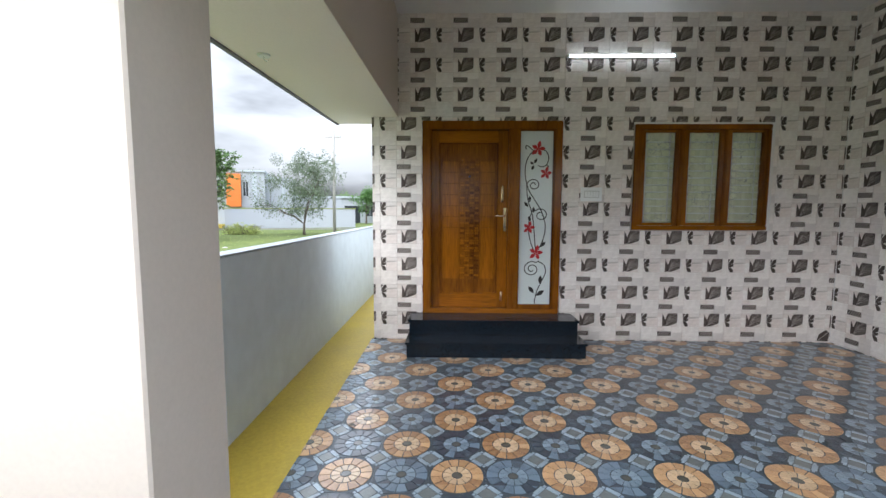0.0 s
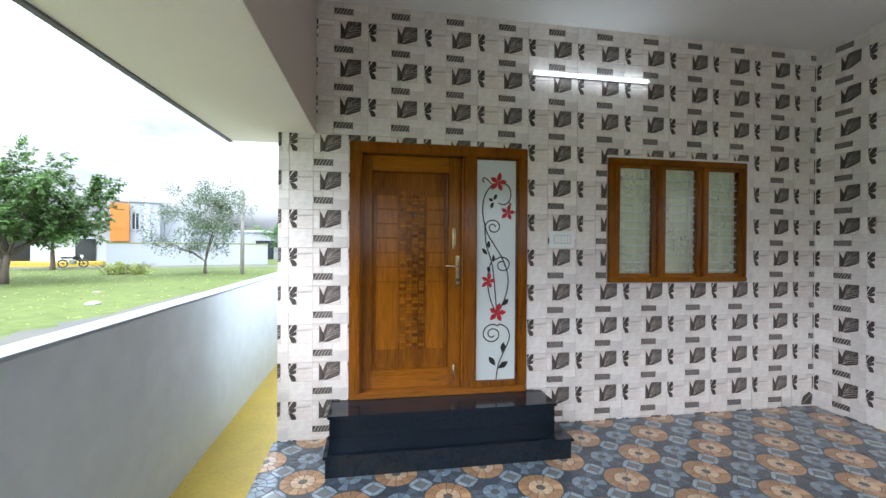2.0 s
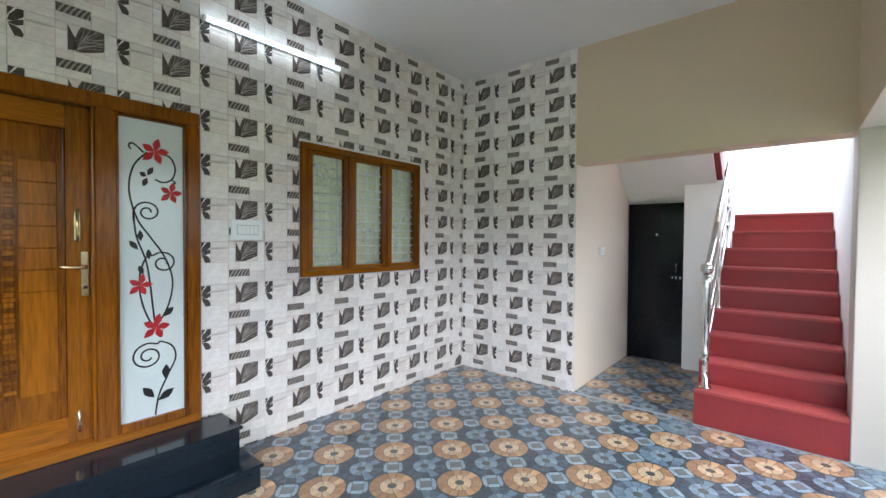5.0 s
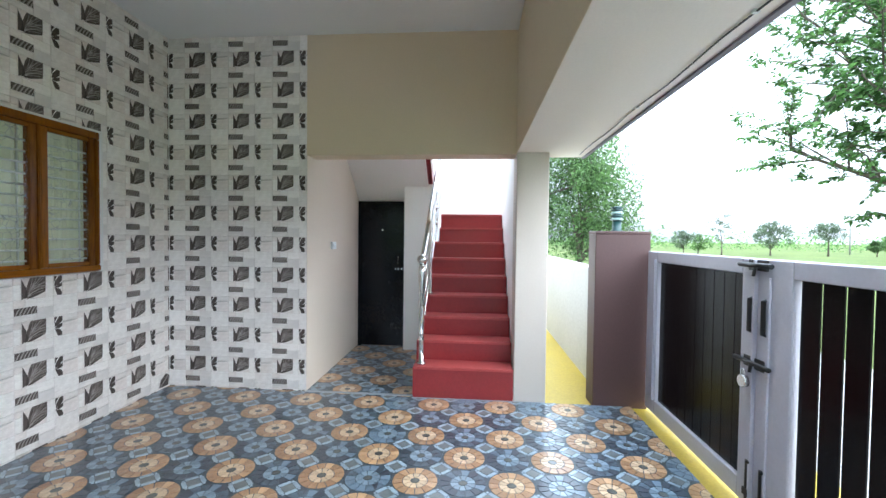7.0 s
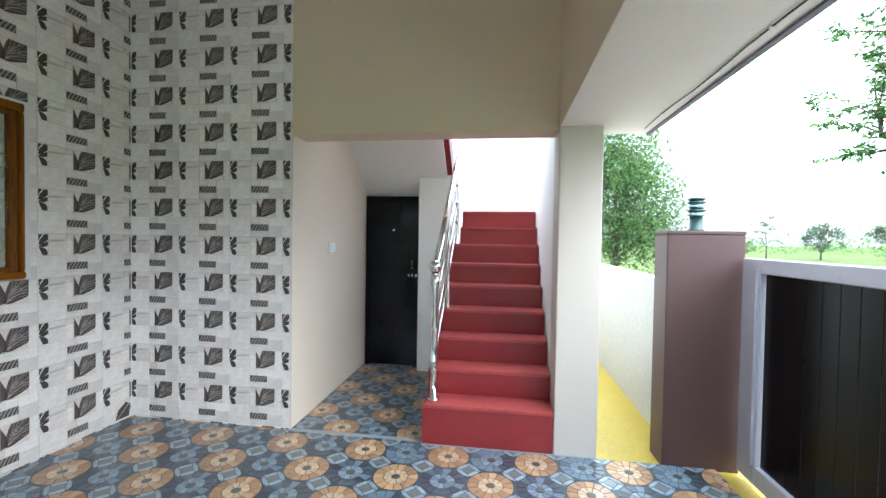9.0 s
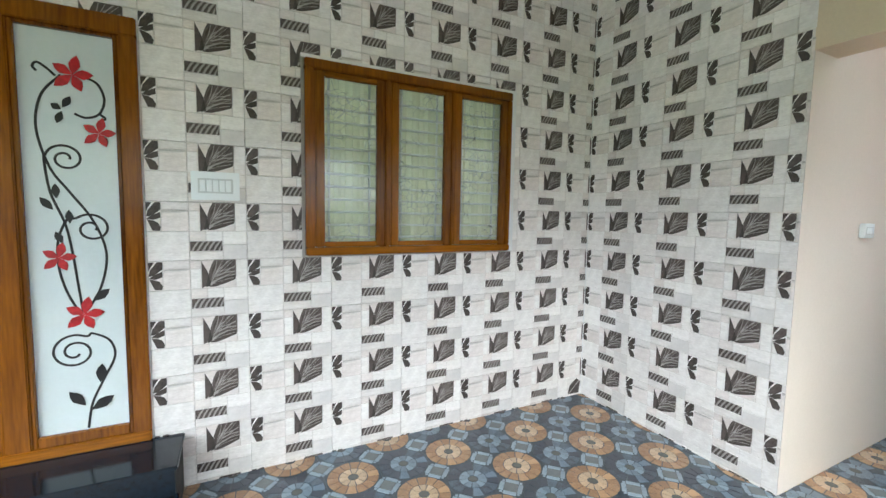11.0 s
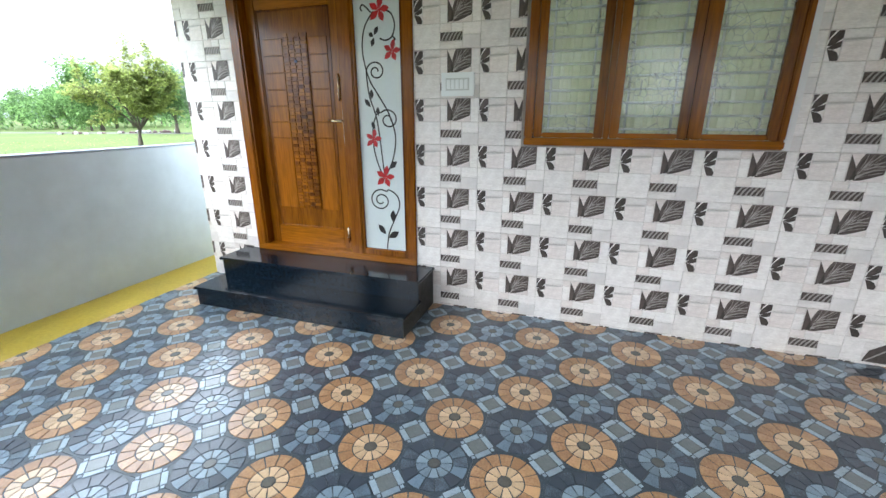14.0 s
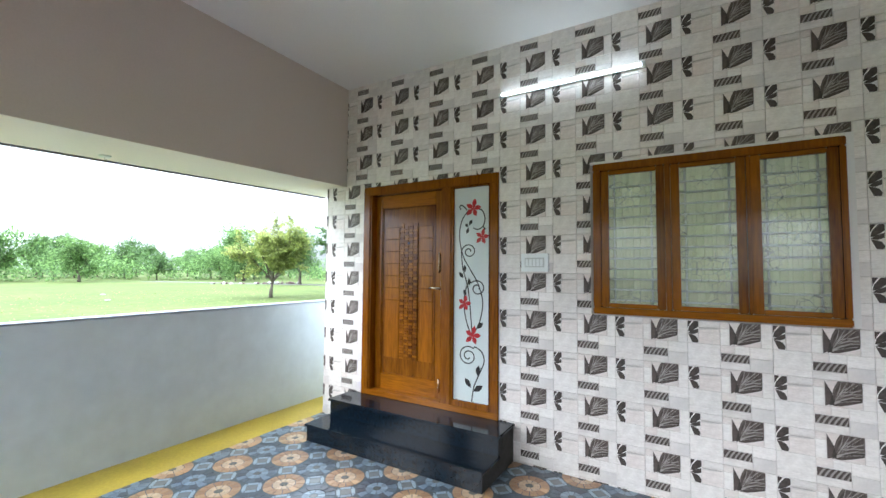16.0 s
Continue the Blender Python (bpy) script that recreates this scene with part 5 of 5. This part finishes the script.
part("engine", bevelled(boxes((-0.25, 0.22, -0.14, 0.14, 0.25, 0.58)), 0.04, 2), M_STEEL, mb)
part("tank", bevelled(boxes((-0.05, 0.42, -0.15, 0.15, 0.62, 0.86)), 0.06, 2), M_BLACK, mb)
part("seat", bevelled(boxes((-0.75, -0.06, -0.13, 0.13, 0.70, 0.82)), 0.04, 2), M_BLACK, mb)
bm = bmesh.new()
tube(bm, [(0.62, 0, 0.3), (0.42, 0, 0.95)], 0.04, 8)
tube(bm, [(0.38, -0.33, 1.05), (0.42, 0, 0.98), (0.38, 0.33, 1.05)], 0.018, 8)
part("handlebar", bm, M_STEEL, mb)
bm = bmesh.new()
tube(bm, [(0.45, 0, 0.86), (0.58, 0, 0.86)], [0.09, 0.10], 12)
part("headlight", bm, M_PLASTIC, mb)
placed(mb, pose(-22.2, 38.2, GROUND + 0.012, 0, 0, 20))

# reddish rubble at the meadow's far side
rb = thing("rubble_heap", (-41.6, 33.6, GROUND), "low heap of reddish brick rubble on the meadow", "rubble")
for k in range(40):
    bm = bmesh.new()
    u = rng.uniform(-5, 5)
    bmesh.ops.create_icosphere(bm, subdivisions=1, radius=rng.uniform(0.10, 0.28))
    for v in bm.verts:
        v.co += v.co.normalized() * noise.noise(v.co * 2 + Vector((k, 0, 0))) * 0.2
        v.co += Vector((-41.6 + u * 0.6, 33.6 + u * 0.8, GROUND + 0.05 + rng.uniform(0, 0.02)))
    part("lump", bm, M_PILLAR if k % 3 else M_PALEPOLE, rb)

# loose pale stones on the meadow
for x, y, s in ((-7.6, 15.5, 0.22), (-30, 14, 0.16), (-24, 12, 0.14), (-9.5, 19, 0.12)):
    bm = bmesh.new()
    bmesh.ops.create_icosphere(bm, subdivisions=2, radius=s)
    for v in bm.verts:
        v.co += v.co.normalized() * noise.noise(v.co * 3 + Vector((x, y, 0))) * s * 0.35
        v.co.z *= 0.35
        v.co += Vector((x, y, GROUND + 0.02))
    tagged(part("stone", bm, M_PALEPOLE), "flat pale stone lying in the grass", "stone", "stones in the meadow")

# ---- wall tiles ----
TW, TH, TW0 = 0.45, 0.30, 0.4575
LEAF = 0.2375 * TW / TW0
TILE_MATS = [M_GROUT, M_ST1, M_ST2, M_ST3, M_LEAFD, M_LEAFM, M_LEAFL, M_HALF, M_HALF2]


def flat(bm, pts, y, mi):
    f = bm.faces.new([bm.verts.new((u, y, v)) for u, v in pts])
    f.material_index = mi
    return f


def wall_tile_master():
    """One relief tile, its face towards -y, its lower left corner at the origin."""
    bm = bmesh.new()
    g = 0.0007
    box(bm, g, TW0 - g, -0.001, 0.0075, g, TH - g, 0)
    blocks = [
        (0.0, 0.064, 0.15, 0.30, 2.5, 1), (0.064, 0.185, 0.258, 0.30, 1.5, 1), (0.064, 0.185, 0.15, 0.258, 3.2, 2), (0.185, 0.235, 0.15, 0.255, 2.0, 1), (0.185, 0.235, 0.255, 0.30, 2.8, 2),
        (0.235, 0.400, 0.15, 0.30, 3.0, 2), (0.400, TW0, 0.15, 0.30, 1.8, 1), (0.0, 0.185, 0.0, 0.15, 3.0, 1), (0.185, 0.262, 0.10, 0.15, 2.0, 2), (0.262, 0.34, 0.10, 0.15, 2.8, 1),
        (0.185, 0.34, 0.045, 0.10, 3.2, 1), (0.185, 0.34, 0.0, 0.045, 1.8, 1), (0.34, TW0, 0.08, 0.15, 1.6, 1), (0.34, TW0, 0.0, 0.08, 2.8, 3)]
    for u0, u1, v0, v1, h, mi in blocks:
        y = -0.001 - h * 0.0017
        a, b, c, d = (u0 + g, v0 + g), (u1 - g, v0 + g), (u1 - g, v1 - g), (u0 + g, v1 - g)
        k = 0.0022
        top = [bm.verts.new((p[0] + sx * k, y, p[1] + sz * k)) for p, sx, sz in ((a, 1, 1), (b, -1, 1), (c, -1, -1), (d, 1, -1))]
        low = [bm.verts.new((p[0], -0.001, p[1])) for p in (a, b, c, d)]
        f = bm.faces.new(top)
        f.material_index = mi
        for i in range(4):
            f = bm.faces.new((low[i], low[(i + 1) % 4], top[(i + 1) % 4], top[i]))
            f.material_index = mi
    # shaded ledge printed above the hollow block
    flat(bm, [(0.068, 0.2475), (0.120, 0.2485), (0.181, 0.2530), (0.181, 0.2555), (0.068, 0.2555)], -0.0067, 7)
    flat(bm, [(0.068, 0.2395), (0.130, 0.2425), (0.181, 0.2495), (0.181, 0.2525), (0.120, 0.2480), (0.068, 0.2470)], -0.0067, 8)
    # large leaf
    L0, V, S, T, y = 0.2365, 0.1515, 0.163, 0.147, -0.0064
    big = lambda pts: [(L0 + u * S, V + v * T) for u, v in pts]
    flat(bm, big([(0.12, 0.05), (0.40, 0.16), (1.0, 0.40), (1.0, 0.52), (0.60, 0.44), (0.22, 0.28)]), y + 0.0001, 6)
    flat(bm, big([(0, 0), (0.10, 0.06), (0.20, 0.52), (0.0, 0.97)]), y, 5)
    flat(bm, big([(0.10, 0.06), (0.25, 0.06), (0.24, 0.25), (0.20, 0.52)]), y, 4)
    flat(bm, big([(0.24, 0.20), (0.62, 0.40), (1.0, 0.47), (1.0, 1.0), (0.36, 1.0), (0.27, 0.80), (0.20, 0.55)]), y, 5)
    flat(bm, big([(0.20, 0.03), (0.45, 0.26), (0.72, 0.40), (1.0, 0.44), (0.98, 0.27), (0.68, 0.14), (0.40, 0.04)]), y, 4)
    flat(bm, big([(0.12, 0.02), (0.24, 0.10), (0.26, 0.22), (0.30, 0.26), (0.24, 0.26), (0.14, 0.12)]), y - 0.0002, 4)
    for pts in ([(0.27, 0.24), (0.29, 0.24), (0.51, 0.66), (0.83, 0.98), (0.80, 0.98), (0.48, 0.67)], [(0.50, 0.60), (0.53, 0.59), (0.72, 0.62), (0.97, 0.72), (0.97, 0.75), (0.72, 0.66)], [(0.40, 0.44), (0.42, 0.42), (0.70, 0.52), (0.97, 0.56), (0.97, 0.59), (0.70, 0.56)], [(0.24, 0.12), (0.26, 0.10), (0.60, 0.24), (0.94, 0.33), (0.94, 0.35), (0.58, 0.27)]):
        flat(bm, big(pts), y - 0.0003, 6)
    flat(bm, big([(0.26, 0.5), (0.34, 0.62), (0.50, 0.99), (0.46, 0.99), (0.30, 0.70)]), y - 0.0003, 4)
    flat(bm, big([(0.58, 0.74), (0.61, 0.72), (0.70, 0.98), (0.66, 0.98)]), y - 0.0003, 4)
    flat(bm, big([(0.74, 0.66), (0.77, 0.65), (0.95, 0.97), (0.91, 0.97)]), y - 0.0003, 4)
    # small leaf sprig
    sm = lambda pts: [(0.002 + u * 0.061, 0.1515 + v * 0.145) for u, v in pts]
    y = -0.0056
    flat(bm, sm([(0, 0.50), (0.12, 0.72), (0.60, 0.99), (1.0, 0.99), (1.0, 0.74), (0.62, 0.60), (0.2, 0.50)]), y, 5)
    flat(bm, sm([(0.0, 0.99), (0.42, 0.99), (0.12, 0.78), (0.0, 0.66)]), y, 4)
    flat(bm, sm([(0.0, 0.42), (0.40, 0.55), (0.98, 0.66), (0.98, 0.46), (0.50, 0.38)]), y, 4)
    flat(bm, sm([(0.04, 0.40), (0.45, 0.37), (0.78, 0.30), (0.99, 0.14), (0.92, 0.01), (0.42, 0.02), (0.26, 0.18)]), y, 4)
    # hatched block
    y = -0.0068
    u0, u1, v0, v1 = 0.1875, 0.3375, 0.0475, 0.0975
    flat(bm, [(u0, v0), (u1, v0), (u1, v1), (u0, v1)], y, 5)
    for k in range(6):
        a = u0 + 0.004 + k * 0.025
        flat(bm, [(a, v0), (a + 0.010, v0), (min(a + 0.022, u1), v0 + 0.024), (min(a + 0.040, u1), v1), (min(a + 0.029, u1), v1), (min(a + 0.013, u1), v0 + 0.028)], y - 0.0002, 6)
        flat(bm, [(a + 0.011, v0 + 0.001), (a + 0.017, v0 + 0.001), (min(a + 0.044, u1), v1 - 0.001), (min(a + 0.041, u1), v1 - 0.001)], y - 0.0002, 4)
    # fine veins fanning out over the large leaf
    for k in range(6):
        q = k / 5
        e = (0.46 + q * 0.80, 0.98) if q < 0.62 else (0.985, 0.98 - (q - 0.62) * 1.1)
        e = (min(e[0], 0.985), e[1])
        m = ((0.26 + e[0]) / 2 + 0.03 - 0.06 * q, (0.24 + e[1]) / 2 + 0.07 * (0.6 - q))
        w = 0.009
        flat(bm, big([(0.26 + 0.02 * q, 0.29), (m[0] + w, m[1] - w), (e[0], e[1]), (e[0] - 2 * w, e[1]), (m[0] - w, m[1] + w)]), -0.0069, 6)
    for k in range(5):
        a, b = 0.62 + 0.07 * k, 0.60 + 0.05 * k
        flat(bm, big([(a, b), (a + 0.02, b - 0.01), (a + 0.05, b + 0.14), (a + 0.035, b + 0.15)]), -0.0071, 4)
    for a, b in ((0.30, 0.13), (0.36, 0.10), (0.44, 0.08)):
        flat(bm, big([(a, b), (a + 0.02, b - 0.005), (a + 0.46, b + 0.19), (a + 0.44, b + 0.20)]), -0.0069, 5)
    for f in bm.faces:
        if f.normal.y > 0.5 and f.material_index:
            f.normal_flip()
    for v in bm.verts:
        v.co.x *= TW / TW0
    return bm


TILE_MASTER = wall_tile_master()
TILE_FULL = mesh_of("tile", TILE_MASTER.copy(), TILE_MATS)


def cut_tile(rects):
    """The tile kept only inside the given rectangles of its own face."""
    out = bmesh.new()
    for u0, u1, v0, v1 in rects:
        b = TILE_MASTER.copy()
        for co, no in (((u0, 0, 0), (-1, 0, 0)), ((u1, 0, 0), (1, 0, 0)), ((0, 0, v0), (0, 0, -1)), ((0, 0, v1), (0, 0, 1))):
            bmesh.ops.bisect_plane(b, geom=b.verts[:] + b.edges[:] + b.faces[:], plane_co=co, plane_no=no, clear_outer=True)
        me = bpy.data.meshes.new("tmp")
        b.to_mesh(me)
        b.free()
        out.from_mesh(me)
        bpy.data.meshes.remove(me)
    return out


def tile_wall(parent, m, width, height, u_of, v0, holes):
    """Clads a face width by height; u_of gives the phase of the columns, holes are openings (u0, u1, v0, v1)."""
    jv = -1
    while v0 + jv * TH < height:
        iu = -1
        while True:
            u = u_of + iu * TW
            v = v0 + jv * TH
            iu += 1
            if u > width:
                break
            rects = [(max(u, 0), min(u + TW, width), max(v, 0), min(v + TH, height))]
            for h in holes:
                nxt = []
                for a, b, c, d in rects:
                    if b <= h[0] or a >= h[1] or d <= h[2] or c >= h[3]:
                        nxt.append((a, b, c, d))
                        continue
                    nxt += [(a, h[0], c, d), (h[1], b, c, d), (max(a, h[0]), min(b, h[1]), c, h[2]), (max(a, h[0]), min(b, h[1]), h[3], d)]
                rects = nxt
            rects = [(a - u, b - u, c - v, d - v) for a, b, c, d in rects if b - a > 0.006 and d - c > 0.006]
            if not rects:
                continue
            full = len(rects) == 1 and rects[0][1] - rects[0][0] > TW - 0.001 and rects[0][3] - rects[0][2] > TH - 0.001
            ob = new("tile", TILE_FULL if full else mesh_of("tile", cut_tile(rects), TILE_MATS))
            ob.parent = parent
            ob.matrix_basis = m @ Matrix.Translation((u, 0, v))
        jv += 1


# columns begin at the sprig: the large leaf starts a little past the middle
U0 = 3.008 - LEAF - 7 * TW
V0 = 0.765 - 0.1525 - 2 * TH
openings = [(DOOR[0], DOOR[1], DOOR[2], DOOR[3]), (WIN[0] - 0.02, WIN[1] + 0.035, WIN[2] - 0.004, WIN[3] + 0.02), (SX0 + 0.02, SX1 - 0.02, 0.0, 0.290), (-9, BEAM_W, SOFFIT_W, 9)]
tile_wall(wall_n, pose(0, NORTH, 0), EAST, CEIL, U0 % TW, V0, openings + [(-1, DOOR[0], -1, SOFFIT_W)])
tile_wall(wall_n, pose(WEST_END, NORTH, 0), DOOR[0] - WEST_END, SOFFIT_W, (0.158 - LEAF - WEST_END) % TW, V0, [(SX0 + 0.02 - WEST_END, 9, 0.0, 0.290)])
tile_wall(wall_e, pose(EAST, NORTH - 0.006, 0, 0, 0, -90), NORTH - 0.006 - PASS_N, CEIL, (NORTH - 0.006 - 4.735 - LEAF) % TW, V0, [])

structure("corner_joint", boxes((EAST - 0.011, EAST - 0.003, NORTH - 0.011, NORTH - 0.003, 0.002, CEIL - 0.002)), M_WHITE, "white filler line in the tiled corner", "trim")
bm = boxes((4.672, 4.815, NORTH - 0.0075, NORTH - 0.0035, 0.012, 0.150))
for f in bm.faces:
    f.material_index = 1
flat(bm, [(4.680, 0.020), (4.800, 0.016), (4.812, 0.112), (4.770, 0.142), (4.700, 0.092)], NORTH - 0.0081, 4)
flat(bm, [(4.690, 0.026), (4.700, 0.024), (4.800, 0.112), (4.794, 0.120)], NORTH - 0.0085, 6)
odd = part("tile", bm, TILE_MATS, wall_n, "odd tile offcut with a dark leaf in the corner")

# ---- floor tiles ----
FC, FX, FY = 0.300, 2.530, 3.760
FLOOR_MATS = [M_FBASE, M_FOR, M_FOL, M_FBD, M_FBL, M_FSQ, M_FLT, M_FCEN]


def wedge(bm, a0, a1, r0, r1, z, mi, n=3):
    inner = [(r0 * math.cos(a0 + (a1 - a0) * k / n), r0 * math.sin(a0 + (a1 - a0) * k / n)) for k in range(n + 1)]
    outer = [(r1 * math.cos(a0 + (a1 - a0) * k / n), r1 * math.sin(a0 + (a1 - a0) * k / n)) for k in range(n + 1)]
    ring(bm, inner[::-1] + outer if r0 else outer + [(0, 0)], z, mi)


def ring(bm, pts, z, mi):
    """A flat stone with a chamfered edge."""
    cx, cy = sum(p[0] for p in pts) / len(pts), sum(p[1] for p in pts) / len(pts)
    top = [bm.verts.new((cx + (p[0] - cx) * 0.965, cy + (p[1] - cy) * 0.965, z)) for p in pts]
    low = [bm.verts.new((p[0], p[1], z - 0.0025)) for p in pts]
    f = bm.faces.new(top)
    f.material_index = mi
    fs = [f]
    for i in range(len(pts)):
        s = bm.faces.new((low[i], low[(i + 1) % len(pts)], top[(i + 1) % len(pts)], top[i]))
        s.material_index = mi
        fs.append(s)
    if f.normal.z < 0 or sum(pts[i][0] * pts[(i + 1) % len(pts)][1] - pts[(i + 1) % len(pts)][0] * pts[i][1] for i in range(len(pts))) < 0:
        bmesh.ops.reverse_faces(bm, faces=fs)


def floor_tile_master(outer, inner):
    bm = bmesh.new()
    h = FC / 2 - 0.0006
    box(bm, -h, h, -h, h, -0.009, -0.0035, 0)
    R0, R1, R2, gap = 0.027, 0.079, 0.1415, 0.0044
    for n, ra, rb, mi, ph in ((14, R1 + gap / 2, R2, outer, 0.13), (10, R0 + gap / 2, R1 - gap / 2, inner, 0.3)):
        for k in range(n):
            a0, a1 = ph + 2 * math.pi * k / n, ph + 2 * math.pi * (k + 1) / n
            e = gap / (ra + rb)
            wedge(bm, a0 + e, a1 - e, ra, rb, 0.0, mi)
    ring(bm, [((R0 - gap / 2) * math.cos(k * math.pi / 5), (R0 - gap / 2) * math.sin(k * math.pi / 5)) for k in range(10)], 0.0, 7)
    c, r = FC / 2, math.sqrt(0.5)

    def diag(pts, mi):
        ring(bm, [(c + (u - v) * r, c + (u + v) * r) for u, v in pts], 0.0, mi)
    s = 0.036
    diag([(-s, -s * 0.8), (-s * 0.8, -s), (s * 0.8, -s), (s, -s * 0.8), (s, s * 0.8), (s * 0.8, s), (-s * 0.8, s), (-s, s * 0.8)], 5)
    t0, t1 = s + 0.002, s + 0.027
    for pts in ([(t0, -s), (t1, -s), (t1, s), (t0, s)], [(-t1, -s), (-t0, -s), (-t0, s), (-t1, s)], [(-s, t0), (s, t0), (s, t1), (-s, t1)], [(-s, -t1), (s, -t1), (s, -t0), (-s, -t0)]):
        diag(pts, 6)
    for u, v in ((1, 1), (-1, 1), (-1, -1), (1, -1)):
        q = s + 0.012
        diag([(u * q - 0.007, v * q - 0.007), (u * q + 0.007, v * q - 0.007), (u * q + 0.007, v * q + 0.007), (u * q - 0.007, v * q + 0.007)], 6)
    return bm


masters = [floor_tile_master(1, 2), floor_tile_master(3, 4)]
fulls = [mesh_of("tile", b.copy(), FLOOR_MATS) for b in masters]
floor_ob = bpy.data.objects["floor"]


def lay_floor(x0, x1, y0, y1):
    for i in range(-12, 18):
        for j in range(-14, 8):
            x, y = FX + FC * i, FY + FC * j
            if x + FC < x0 or x - FC / 2 > x1 or y + FC < y0 or y - FC / 2 > y1:
                continue
            k = (i + j) % 2
            inside = x - FC / 2 > x0 and x + FC * 0.8 < x1 and y - FC / 2 > y0 and y + FC * 0.8 < y1
            if inside:
                ob = new("tile", fulls[k])
            else:
                b = masters[k].copy()
                for co, no in (((x0 - x, 0, 0), (-1, 0, 0)), ((x1 - x, 0, 0), (1, 0, 0)), ((0, y0 - y, 0), (0, -1, 0)), ((0, y1 - y, 0), (0, 1, 0))):
                    bmesh.ops.bisect_plane(b, geom=b.verts[:] + b.edges[:] + b.faces[:], plane_co=co, plane_no=no, clear_outer=True)
                if not b.faces:
                    b.free()
                    continue
                ob = new("tile", mesh_of("tile", b, FLOOR_MATS))
            ob.parent = floor_ob
            ob.location = (x, y, 0)


lay_floor(-0.182, STAIR_X, 0.47, STAIR_N)
lay_floor(-0.182, EAST + 0.002, STAIR_N, NORTH + 0.002)
lay_floor(EAST + 0.01, PASS_END, STAIR_N, PASS_N)
